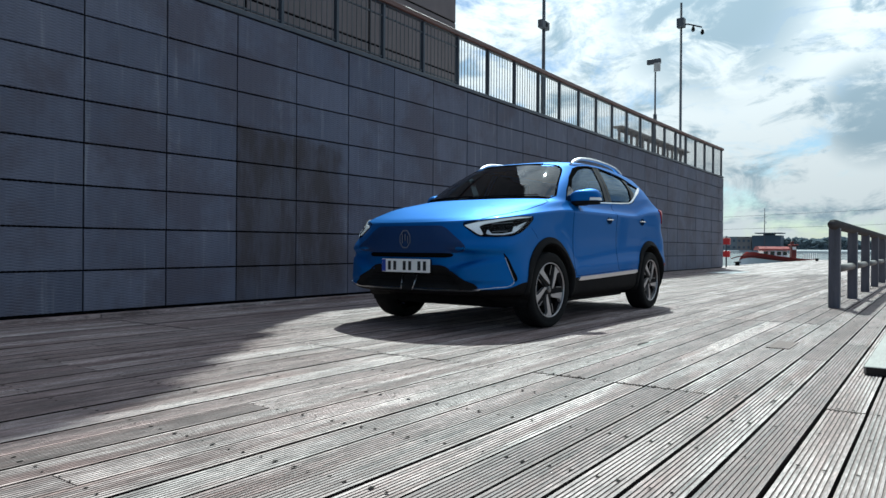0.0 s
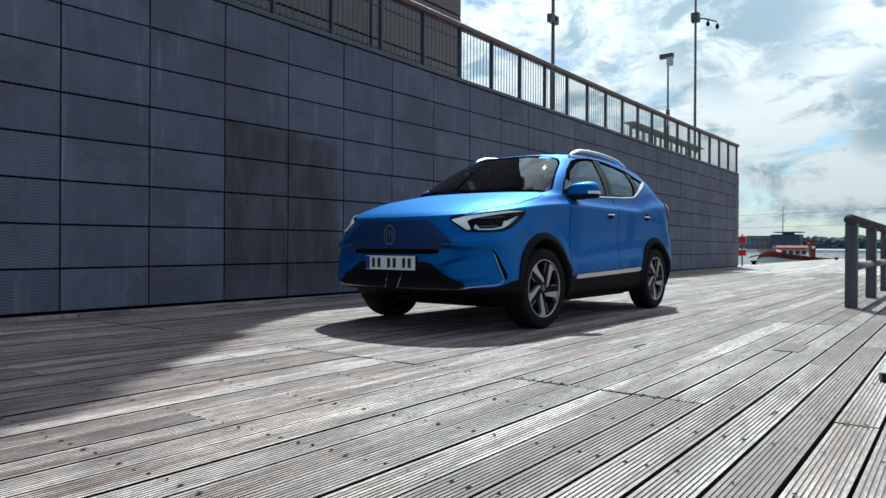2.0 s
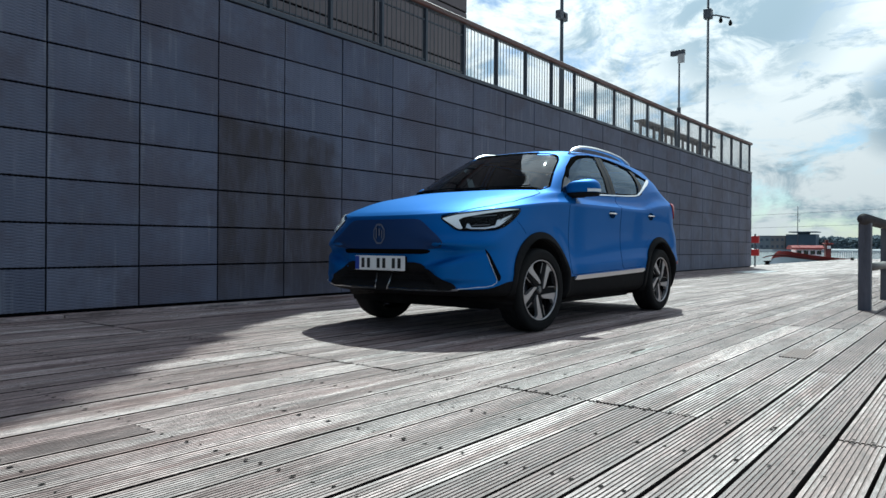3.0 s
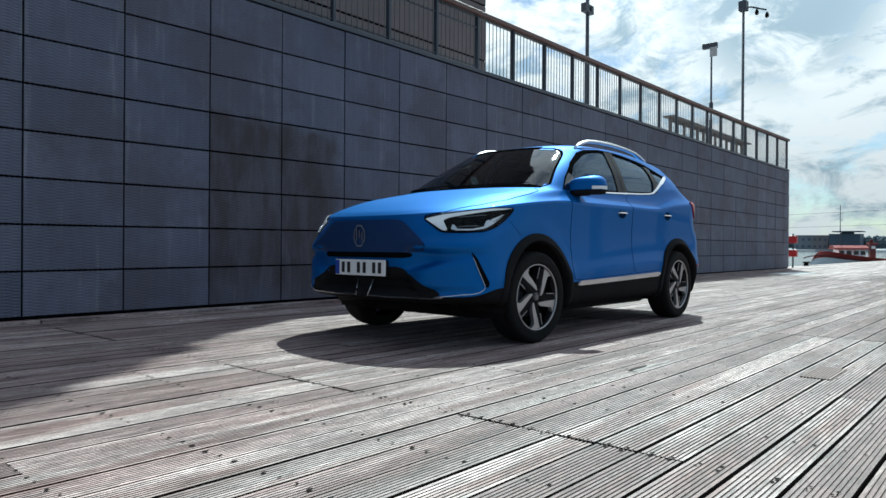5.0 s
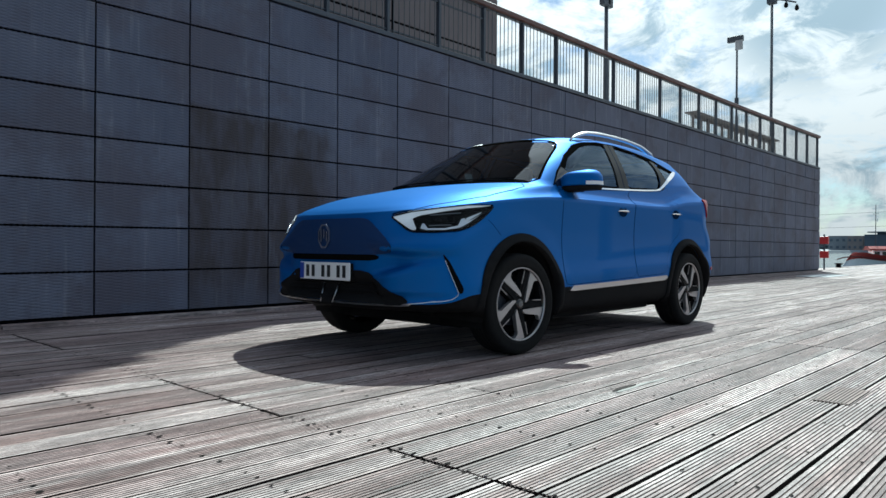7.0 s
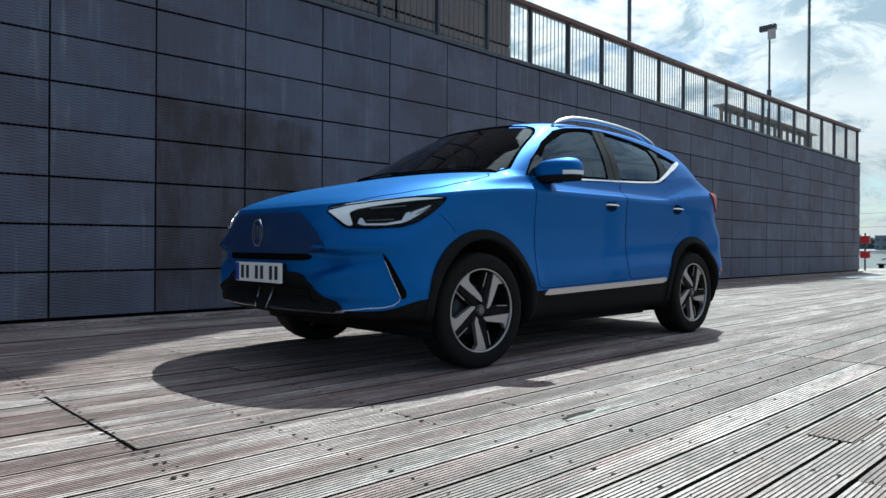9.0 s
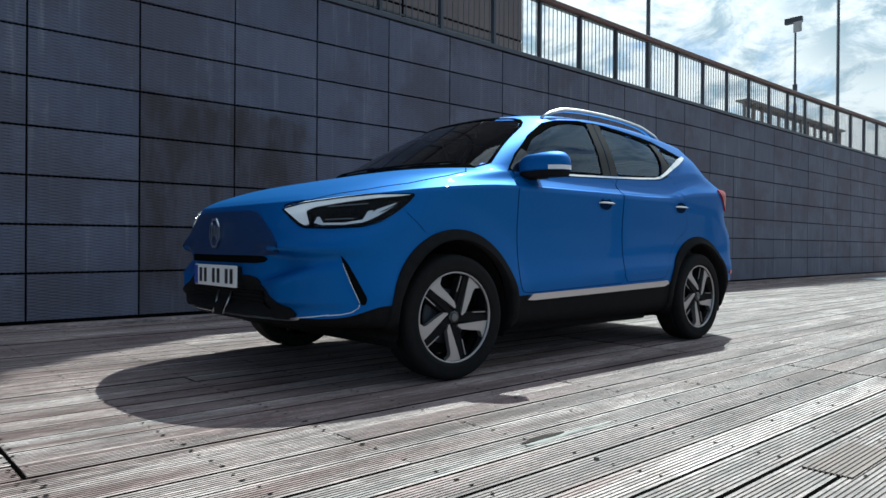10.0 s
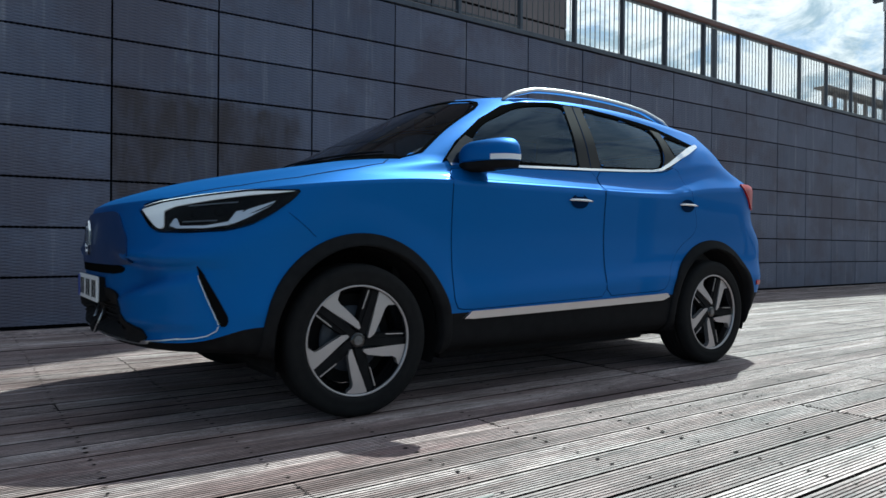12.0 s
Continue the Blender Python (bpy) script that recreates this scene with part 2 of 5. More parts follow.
    bp.inputs["Strength"].default_value, bp.inputs["Distance"].default_value = 0.5, 0.003
    k.new(grain.outputs["Fac"], bp.inputs["Height"])
    k.new(bp.outputs["Normal"], b.inputs["Normal"])
    return m


WOOD, WOOD_FAR = decking("weathered_decking", False, (0.48, 0.63), 1.12), decking("weathered_decking_far", True, (0.50, 0.66), 0.84)
WOOD_MID = decking("greyed_decking", False, (0.48, 0.63), 1.22)
WOOD_OUTER = decking("browner_outer_decking", False, (0.50, 0.66), 0.77)
WOOD_BROWN = surface("less_bleached_board", (0.105, 0.056, 0.046), (0.25, 0.165, 0.145), (0.5, 0.65), (30, 3, 30), 90, 0.2)
# groove floors are darker than the board tops
GROOVE = surface("dark_groove", (0.125, 0.082, 0.074), (0.265, 0.205, 0.190), (0.7, 0.9), (6, 2, 6), 80, 0.2)
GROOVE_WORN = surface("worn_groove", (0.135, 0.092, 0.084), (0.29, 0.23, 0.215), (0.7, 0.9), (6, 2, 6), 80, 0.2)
# near-black sides: the shade inside the board gaps is put into this colour
GAP_SIDE = surface("shade_dark_board_edge", (0.014, 0.009, 0.008), (0.034, 0.022, 0.020), (0.7, 0.9), (6, 2, 6), 60, 0.2, spec=0.2)
# timber colour with shade put in, for hidden framing and the kerb end
WOOD_SHADE = surface("shade_dark_timber", (0.010, 0.008, 0.007), (0.024, 0.019, 0.017), (0.7, 0.9), (6, 2, 6), 60, 0.2)
SCREW = principled("screw_hole", (0.015, 0.013, 0.012), 0.9, 0.0, 0.0, 0.1)
HANDRAIL = surface("brown_handrail_wood", (0.085, 0.030, 0.024), (0.16, 0.062, 0.048), (0.35, 0.6), (10, 1, 10), 90, 0.2)
TABLE_WOOD = surface("greyed_table_timber", (0.17, 0.14, 0.135), (0.31, 0.265, 0.25), (0.5, 0.7), (10, 1.5, 10), 90, 0.2)
STEEL = surface("grey_painted_steel", (0.046, 0.055, 0.072), (0.085, 0.098, 0.122), (0.4, 0.6), (6, 6, 2), 80, 0.1)
BAR_STEEL = surface("dark_bar_steel", (0.085, 0.09, 0.10), (0.15, 0.155, 0.165), (0.4, 0.55), (8, 8, 2), 80, 0.05, metal=0.2)
SIGN_GREY = surface("pale_sign_plate", (0.42, 0.43, 0.44), (0.60, 0.61, 0.62), (0.35, 0.55), (8, 8, 2), 80, 0.05)
POST_WOOD = surface("grey_stained_post", (0.072, 0.074, 0.092), (0.145, 0.148, 0.175), (0.5, 0.75), (14, 14, 1.6), 90, 0.3)
RAIL_WOOD = surface("weathered_rail", (0.095, 0.082, 0.078), (0.21, 0.195, 0.185), (0.5, 0.7), (12, 1.5, 12), 90, 0.3)
DARK_RAIL = surface("dark_weathered_log", (0.035, 0.030, 0.030), (0.10, 0.088, 0.085), (0.5, 0.7), (12, 1.5, 12), 90, 0.3)
KERB_WOOD = surface("bleached_timber", (0.21, 0.19, 0.175), (0.37, 0.35, 0.325), (0.5, 0.75), (10, 1, 10), 90, 0.3)
JOINT = principled("joint_black", (0.005, 0.005, 0.007), 0.9, 0.0, 0.0, 0.1)
CLADDING = surface("building_cladding", (0.155, 0.124, 0.127), (0.21, 0.171, 0.174), (0.6, 0.8), (1.2, 1.2, 0.4), 50, 0.1, spec=0.3)
CONCRETE = surface("terrace_concrete", (0.22, 0.21, 0.20), (0.34, 0.33, 0.32), (0.7, 0.9), (1.5, 1.5, 1.5), 60, 0.2)
HULL_RED = surface("red_hull_paint", (0.26, 0.018, 0.012), (0.40, 0.035, 0.024), (0.3, 0.5), (3, 3, 3), 40, 0.05)
HULL_WHITE = surface("white_hull_paint", (0.86, 0.86, 0.85), (0.92, 0.92, 0.91), (0.35, 0.5), (3, 3, 3), 40, 0.05)
BROWN = surface("dark_red_paint", (0.10, 0.012, 0.010), (0.17, 0.022, 0.018), (0.35, 0.5), (3, 3, 3), 40, 0.1)
RED_PAINT = surface("red_enamel", (0.45, 0.015, 0.015), (0.60, 0.03, 0.03), (0.3, 0.45), (4, 4, 4), 40, 0.03)
FAR_WALL = surface("far_masonry", (0.19, 0.21, 0.235), (0.27, 0.29, 0.31), (0.7, 0.9), (0.1, 0.1, 0.1), 8, 0.0)
FAR_DARK = surface("far_dark_cladding", (0.075, 0.10, 0.135), (0.11, 0.14, 0.175), (0.5, 0.8), (0.1, 0.1, 0.1), 8, 0.0)
FAR_BROWN = surface("far_brown_brick", (0.23, 0.185, 0.18), (0.30, 0.26, 0.25), (0.7, 0.9), (0.1, 0.1, 0.1), 8, 0.0)
FOLIAGE = surface("far_foliage", (0.125, 0.160, 0.180), (0.150, 0.185, 0.205), (0.95, 1.0), (0.4, 0.4, 0.4), 12, 0.0, spec=0.0)


def panel_material():
    """Dark slate facade sheet: fine horizontal ribbing, pale run-off streaks, brown stains on a few sheets."""
    m = surface("slate_facade_panel", (0.109, 0.119, 0.164), (0.185, 0.195, 0.252), (0.55, 0.70), (1.6, 1.6, 0.5), 40, 0.0, vary=0.35, spec=0.12)
    nt = m.node_tree
    n, k = nt.nodes, nt.links
    b = n["Principled BSDF"]
    geo = n.new("ShaderNodeNewGeometry")
    sep = n.new("ShaderNodeSeparateXYZ")
    k.new(geo.outputs["Position"], sep.inputs[0])
    # woven relief: two slanting sets of fine ribs
    height = None
    for slant in (9, -9):
        turn, wave = n.new("ShaderNodeMapping"), n.new("ShaderNodeTexWave")
        turn.inputs["Rotation"].default_value = (radians(slant), 0, 0)
        wave.wave_type, wave.bands_direction = "BANDS", "Z"
        wave.inputs["Scale"].default_value, wave.inputs["Distortion"].default_value = 11.5, 0.8
        wave.inputs["Detail"].default_value, wave.inputs["Detail Scale"].default_value = 2.0, 6.0
        k.new(geo.outputs["Position"], turn.inputs["Vector"])
        k.new(turn.outputs["Vector"], wave.inputs["Vector"])
        if height is None:
            height = wave.outputs["Fac"]
        else:
            both_ = n.new("ShaderNodeMath")
            both_.operation = "MAXIMUM"
            k.new(height, both_.inputs[0])
            k.new(wave.outputs["Fac"], both_.inputs[1])
            height = both_.outputs[0]
    bp = n.new("ShaderNodeBump")
    bp.inputs["Strength"].default_value, bp.inputs["Distance"].default_value = 0.7, 0.0045
    k.new(height, bp.inputs["Height"])
    k.new(bp.outputs["Normal"], b.inputs["Normal"])

    def calc(op, a, bb, c=0.0):
        t = n.new("ShaderNodeMath")
        t.operation = op
        for i, x in enumerate((a, bb, c)):
            if isinstance(x, (int, float)):
                t.inputs[i].default_value = x
            else:
                k.new(x, t.inputs[i])
        return t.outputs[0]

    def step(x, lo, hi):
        r = n.new("ShaderNodeMapRange")
        r.interpolation_type = "SMOOTHSTEP"
        r.inputs["From Min"].default_value, r.inputs["From Max"].default_value = lo, hi
        k.new(x, r.inputs["Value"])
        return r.outputs["Result"]

    # streaks that hang from the joints
    smap = n.new("ShaderNodeMapping")
    smap.inputs["Scale"].default_value = (1, 7.0, 0.45)
    k.new(geo.outputs["Position"], smap.inputs["Vector"])
    sn = n.new("ShaderNodeTexNoise")
    sn.inputs["Scale"].default_value, sn.inputs["Detail"].default_value = 2.0, 5.0
    k.new(smap.outputs["Vector"], sn.inputs["Vector"])
    streak = step(sn.outputs["Fac"], 0.55, 0.78)
    old = b.inputs["Base Color"].links[0].from_socket
    pale = n.new("ShaderNodeMix")
    pale.data_type = "RGBA"
    pale.inputs["B"].default_value = (0.34, 0.35, 0.38, 1)
    k.new(calc("MULTIPLY", streak, 0.45), pale.inputs["Factor"])
    k.new(old, pale.inputs["A"])
    # dull purple-brown weathering in broad clouds
    dull, clouds = n.new("ShaderNodeMix"), n.new("ShaderNodeTexNoise")
    dull.data_type = "RGBA"
    clouds.inputs["Scale"].default_value, clouds.inputs["Detail"].default_value, clouds.inputs["Roughness"].default_value = 0.9, 7.0, 0.68
    dull.inputs["B"].default_value = (0.120, 0.111, 0.138, 1)
    k.new(geo.outputs["Position"], clouds.inputs["Vector"])
    k.new(calc("MULTIPLY", step(clouds.outputs["Fac"], 0.44, 0.62), 0.75), dull.inputs["Factor"])
    k.new(pale.outputs["Result"], dull.inputs["A"])
    pale = dull
    # a run of brown seepage below one joint
    edge = n.new("ShaderNodeTexNoise")
    edge.inputs["Scale"].default_value, edge.inputs["Detail"].default_value = 3.0, 6.0
    k.new(geo.outputs["Position"], edge.inputs["Vector"])
    wob = calc("MULTIPLY_ADD", edge.outputs["Fac"], 0.5, -0.25)
    yy, zz = calc("ADD", sep.outputs["Y"], wob), calc("ADD", sep.outputs["Z"], wob)
    box = calc("MULTIPLY", calc("MULTIPLY", step(sep.outputs["Y"], 5.672, 5.678), calc("SUBTRACT", 1.0, step(yy, 7.25, 7.55))), calc("SUBTRACT", 1.0, step(zz, 2.02, 2.18)))
    low = step(zz, -0.6, 0.6)
    blot = n.new("ShaderNodeTexNoise")
    blot.inputs["Scale"].default_value, blot.inputs["Detail"].default_value, blot.inputs["Roughness"].default_value = 4.2, 7.0, 0.65
    bmap = n.new("ShaderNodeMapping")
    bmap.inputs["Scale"].default_value = (1, 1.3, 0.36)
    k.new(geo.outputs["Position"], bmap.inputs["Vector"])
    k.new(bmap.outputs["Vector"], blot.inputs["Vector"])
    run = calc("MULTIPLY_ADD", step(blot.outputs["Fac"], 0.36, 0.62), 0.38, 0.55)
    stain = calc("MULTIPLY", calc("MULTIPLY", box, low), run)
    rust = n.new("ShaderNodeMix")
    rust.data_type = "RGBA"
    rust.inputs["B"].default_value = (0.078, 0.065, 0.067, 1)
    k.new(stain, rust.inputs["Factor"])
    k.new(pale.outputs["Result"], rust.inputs["A"])
    k.new(rust.outputs["Result"], b.inputs["Base Color"])
    return m


PANEL = panel_material()


def water_material():
    m = principled("harbour_water", (0.03, 0.05, 0.06), 0.12)
    n, k = m.node_tree.nodes, m.node_tree.links
    geo, t, bp = n.new("ShaderNodeNewGeometry"), n.new("ShaderNodeTexNoise"), n.new("ShaderNodeBump")
    t.inputs["Scale"].default_value, t.inputs["Detail"].default_value = 1.3, 6.0
    bp.inputs["Strength"].default_value, bp.inputs["Distance"].default_value = 0.6, 0.15
    k.new(geo.outputs["Position"], t.inputs["Vector"])
    k.new(t.outputs["Fac"], bp.inputs["Height"])
    k.new(bp.outputs["Normal"], n["Principled BSDF"].inputs["Normal"])
    return m


WATER = water_material()


# ---- mesh helpers ----
def part(name, bm, material, parent=None, label="", smooth=False):
    me = bpy.data.meshes.new(name)
    bmesh.ops.recalc_face_normals(bm, faces=bm.faces)
    if smooth:
        for f in bm.faces:
            f.smooth = True
    bm.to_mesh(me)
    bm.free()
    me.materials.append(material)
    ob = new(name, me)
    ob.parent = parent
    if label:
        tagged(ob, label)
    return ob


def empty(name, place, label, category, group="", kind="", turn=0.0):
    ob = new(name)
    ob.empty_display_size = 0.2
    ob.matrix_world = pose(*place, 0, 0, turn)
    return tagged(ob, label, category, group, kind)


def add_box(bm, lo, hi, bevel=0.0, segs=2):
    r = bmesh.ops.create_cube(bm, size=1.0)
    vs = r["verts"]
    for v in vs:
        v.co = Vector([(a + b) / 2 + c * (b - a) for a, b, c in zip(lo, hi, v.co)])
    if bevel:
        es = list({e for v in vs for e in v.link_edges})
        bmesh.ops.bevel(bm, geom=es, offset=bevel, segments=segs, affect="EDGES", profile=0.5)
    return bm


def box(lo, hi, bevel=0.0, segs=2):
    return add_box(bmesh.new(), lo, hi, bevel, segs)


def add_tube(bm, pts, radius, sides=8, squash=1.0):
    """A tube along a line of points; radius may be one number or one for each point."""
    rings = []
    pts = [Vector(p) for p in pts]
    for i, p in enumerate(pts):
        d = (pts[min(i + 1, len(pts) - 1)] - pts[max(i - 1, 0)]).normalized()
        a = d.cross(Vector((0, 0, 1)))
        if a.length < 1e-3:
            a = Vector((1, 0, 0))
        a.normalize()
        b = a.cross(d).normalized()
        r = radius[i] if isinstance(radius, (list, tuple)) else radius
        rings.append([bm.verts.new(p + a * math.cos(q) * r + b * math.sin(q) * r * squash) for q in (2 * math.pi * j / sides for j in range(sides))])
    for r0, r1 in zip(rings, rings[1:]):
        for j in range(sides):
            bm.faces.new((r0[j], r0[(j + 1) % sides], r1[(j + 1) % sides], r1[j]))
    bm.faces.new(rings[0][::-1])
    bm.faces.new(rings[-1])
    return bm


def tube(pts, radius, sides=8, squash=1.0):
    return add_tube(bmesh.new(), pts, radius, sides, squash)


def lathe(profile, axis="X", steps=48, centre=(0, 0, 0)):
    """Turns a profile of (along, radius) round an axis through centre."""
    bm = bmesh.new()
    rows = []
    for a, r in profile:
        row = []
        for i in range(steps):
            q = 2 * math.pi * i / steps
            c, s = math.cos(q) * r, math.sin(q) * r
            row.append(bm.verts.new(Vector(centre) + Vector({"X": (a, c, s), "Y": (c, a, s), "Z": (c, s, a)}[axis])))
        rows.append(row)
    for r0, r1 in zip(rows, rows[1:]):
        for i in range(steps):
            bm.faces.new((r0[i], r0[(i + 1) % steps], r1[(i + 1) % steps], r1[i]))
    return bm


def prism(poly, x0, x1, axis="X"):
    """A polygon of (a, b) drawn out between x0 and x1 along an axis."""
    bm = bmesh.new()
    put = {"X": lambda c, a, b: (c, a, b), "Y": lambda c, a, b: (a, c, b), "Z": lambda c, a, b: (a, b, c)}[axis]
    lo = [bm.verts.new(put(x0, a, b)) for a, b in poly]
    hi = [bm.verts.new(put(x1, a, b)) for a, b in poly]
    bm.faces.new(lo[::-1])
    bm.faces.new(hi)
    for i in range(len(poly)):
        j = (i + 1) % len(poly)
        bm.faces.new((lo[i], lo[j], hi[j], hi[i]))
    return bm

# ---- the place ----
WALL_X, WALL_END, WALL_TOP = -6.745, 28.1, 3.49


def joint_z(r, y):
    """Height of the joint under row r; the rows open out a little along the wall."""
    f = min(1.0, max(0.0, (y - 4.0) / 12.0))
    if r == 0:
        return 0.052
    if r == 8:
        return WALL_TOP - 0.055
    return 0.455 + 0.05 * f + (0.4125 + 0.011 * f) * (r - 1)


COLUMNS = [3.885 - 0.87 * i for i in range(9, 0, -1)] + [3.885, 4.766, 5.675, 6.60, 7.56] + [8.55 + 0.995 * i for i in range(20)] + [WALL_END]

deck = tagged(new("deck"), "weathered grey ribbed timber boards of a quayside deck", "deck", kind="structure")
# solid block, near-black so the board gaps read as shaded
joists = part("joists", box((-7.72, -8, -0.60), (7.5, 61.9, -0.06)), WOOD_SHADE, deck, "timber framing under the boards, coloured near-black as shade")

wall = tagged(new("wall_west"), "tall retaining wall clad in dark slate sheets with black joints", "wall", kind="structure")
wm = bmesh.new()
add_box(wm, (-40, -8, -0.05), (WALL_X - 0.035, WALL_END - 0.02, WALL_TOP - 0.06))
part("wall_core", wm, JOINT, wall, "black backing behind the facade sheets")
part("coping", box((WALL_X - 0.30, -8, WALL_TOP - 0.045), (WALL_X + 0.012, WALL_END, WALL_TOP + 0.015), 0.006), STEEL, wall, "grey metal coping along the wall top")

for i in range(9):
    y0 = -8 + 4.0 * i
    part("base_board", box((WALL_X + 0.004, y0, -0.03), (WALL_X + 0.135, min(y0 + 3.99, WALL_END), 0.030), 0.006, 1), WOOD_OUTER, wall, "weathered board along the wall foot")

terrace = part("terrace_floor", box((-40, -8, WALL_TOP - 0.055), (WALL_X - 0.305, WALL_END - 0.05, WALL_TOP - 0.005)), CONCRETE)
tagged(terrace, "pale concrete floor of the raised terrace", "floor", kind="structure")

# building on the terrace; its high corner shades part of the deck
BX, BY = -9.25, 13.75
building = empty("terrace_building", (BX, BY, WALL_TOP), "tall brown-grey clad building standing on the terrace", "building")
part("wall", box((-14, -21, 0), (-0.02, 0, 9.2)), JOINT, building, "dark backing of the cladding")
bx_panel = box((0, 0, 0), (0.02, 2.95, 1.16), 0.004, 1)
panel_me = None
for r in range(5):
    for c in range(7):
        ob = part("cladding_panel", bx_panel, CLADDING, building) if panel_me is None else new("cladding_panel", panel_me)
        panel_me = ob.data
        ob.parent = building
        ob.location = (-0.018, -3.0 * (c + 1) + 0.02, 0.10 + r * 1.2)
for c in range(7):
    part("upper_cladding", box((-0.018, -3.0 * (c + 1) + 0.02, 6.12), (0.002, -3.0 * c - 0.03, 9.18)), CLADDING, building)
for r in range(5):
    part("end_cladding", box((-13.9, 0.0, 0.10 + r * 1.2), (-0.02, 0.018, 1.26 + r * 1.2)), CLADDING, building)
part("end_cladding", box((-13.9, 0.0, 6.12), (-0.02, 0.018, 9.18)), CLADDING, building)
# each upper storey leans out a little farther than the one below
for z0, z1, out in ((9.2, 10.4, 0.15), (10.4, 11.6, 0.60), (11.6, 12.8, 0.90), (12.8, 14.0, 1.22), (14.0, 15.0, 1.58)):
    part("upper_storey", box((-14, -21, z0), (0.0, out, z1 - 0.25), 0.01, 1), CLADDING, building)
    part("storey_band", box((-14, -21, z1 - 0.248), (-0.06, out - 0.06, z1 - 0.002)), JOINT, building, "dark recessed band between storeys")
part("roof", box((-14, -21, 15.002), (0.02, 1.60, 15.08), 0.02), STEEL, building)

# railing along the wall top; it closes in on the wall edge towards the end
def rail_x(y):
    return -7.06 + 0.26 * max(0.0, (y - 14.0) / 14.0) ** 2


BAY = 1.017
POSTS = [11.69 + BAY * i for i in range(-14, 17)]
railing = empty("terrace_railing", (0, 0, WALL_TOP), "dark steel terrace railing with upright bars and brown wooden handrail", "railing")


def rail_run(section, upto=99.0):
    """A bar of the given (across, height) section that follows the railing line."""
    bm = bmesh.new()
    ys = [y for y in [POSTS[0] - 0.06] + POSTS[1:-1] + [POSTS[-1] + 0.10] if y < upto]
    rows = [[bm.verts.new((rail_x(y) + a, y, b)) for a, b in section] for y in ys]
    m = len(section)
    for r0, r1 in zip(rows, rows[1:]):
        for k in range(m):
            bm.faces.new((r0[k], r0[(k + 1) % m], r1[(k + 1) % m], r1[k]))
    bm.faces.new(rows[0])
    bm.faces.new(rows[-1][::-1])
    return bm


def flat_bar(z0, z1, half):
    return [(-half, z0), (half, z0), (half, z1), (-half, z1)]


part("handrail", rail_run([(-0.065, 1.002), (0.065, 1.002), (0.075, 1.014), (0.075, 1.076), (0.06, 1.09), (-0.06, 1.09), (-0.075, 1.076), (-0.075, 1.014)]), HANDRAIL, railing, "dark brown wooden handrail")
part("handrail_plate", rail_run(flat_bar(0.988, 1.000, 0.03)), STEEL, railing)
part("bottom_rail", rail_run(flat_bar(0.030, 0.044, 0.012)), STEEL, railing)
part("cross_rail", rail_run(flat_bar(0.165, 0.185, 0.012), 10.7), STEEL, railing)
part("cross_rail", rail_run(flat_bar(0.80, 0.82, 0.012), 10.7), STEEL, railing)
pm, bmn = None, None
for i, y in enumerate(POSTS):
    if pm is None:
        b0 = box((-0.035, -0.024, 0.0), (0.035, 0.024, 0.986), 0.004, 1)
        add_box(b0, (-0.05, -0.05, 0.0), (0.05, 0.05, 0.012))
        ob = part("post", b0, STEEL, railing)
        pm = ob.data
    else:
        ob = new("post", pm)
        ob.parent = railing
    ob.location = (rail_x(y), y, 0)
    if i < len(POSTS) - 1:
        for j in range(1, 10):
            if bmn is None:
                ob = part("baluster", box((-0.005, -0.005, 0.045), (0.005, 0.005, 0.987)), BAR_STEEL, railing)
                bmn = ob.data
            else:
                ob = new("baluster", bmn)
                ob.parent = railing
            yb = y + BAY * j / 10
            ob.location = (rail_x(yb) + 0.019, yb, 0)


# tall poles on the terrace
def pole_lamp(name, place, height, radius, label, category):
    ob = empty(name, place, label, category)
    part("pole", tube([(0, 0, 0), (0, 0, height * 0.35), (0, 0, height * 0.35 + 0.02), (0, 0, height)], [radius, radius, radius * 0.72, radius * 0.6], 12), STEEL, ob, smooth=True)
    part("base_plate", box((-0.15, -0.15, 0), (0.15, 0.15, 0.02)), STEEL, ob)
    return ob


mast_one = pole_lamp("light_mast", (-9.81, 19.22, WALL_TOP), 7.5, 0.075, "tall dark steel mast with a small floodlight box", "lamp post")
part("floodlight", box((-0.06, -0.28, 3.86), (0.10, 0.20, 4.10), 0.015), STEEL, mast_one, "dark rectangular floodlight housing")
part("bracket", box((-0.10, -0.05, 3.92), (0.10, 0.05, 4.04)), STEEL, mast_one)

sign_pole = pole_lamp("sign_post", (-7.72, 23.15, WALL_TOP), 3.35, 0.045, "slim steel post with a floodlight and a small sign", "sign post")
part("floodlight", box((-0.27, -0.07, 3.37), (0.18, 0.06, 3.53), 0.015), STEEL, sign_pole, "dark rectangular floodlight housing")
part("sign", box((-0.02, -0.095, 3.09), (0.20, -0.080, 3.38), 0.004, 1), SIGN_GREY, sign_pole, "pale grey sign plate")
part("collar", lathe([(1.4, 0.02), (1.4, 0.06), (1.7, 0.06), (1.7, 0.02)], "Z", 12), STEEL, sign_pole)

cam_pole = pole_lamp("camera_mast", (-9.39, 31.4, -0.06), 11.7, 0.085, "tall steel mast carrying two small surveillance cameras", "lamp post")
part("arm", tube([(0, 0, 10.75), (0.25, 0.25, 10.78), (0.72, 0.62, 10.66)], 0.035, 8), STEEL, cam_pole)
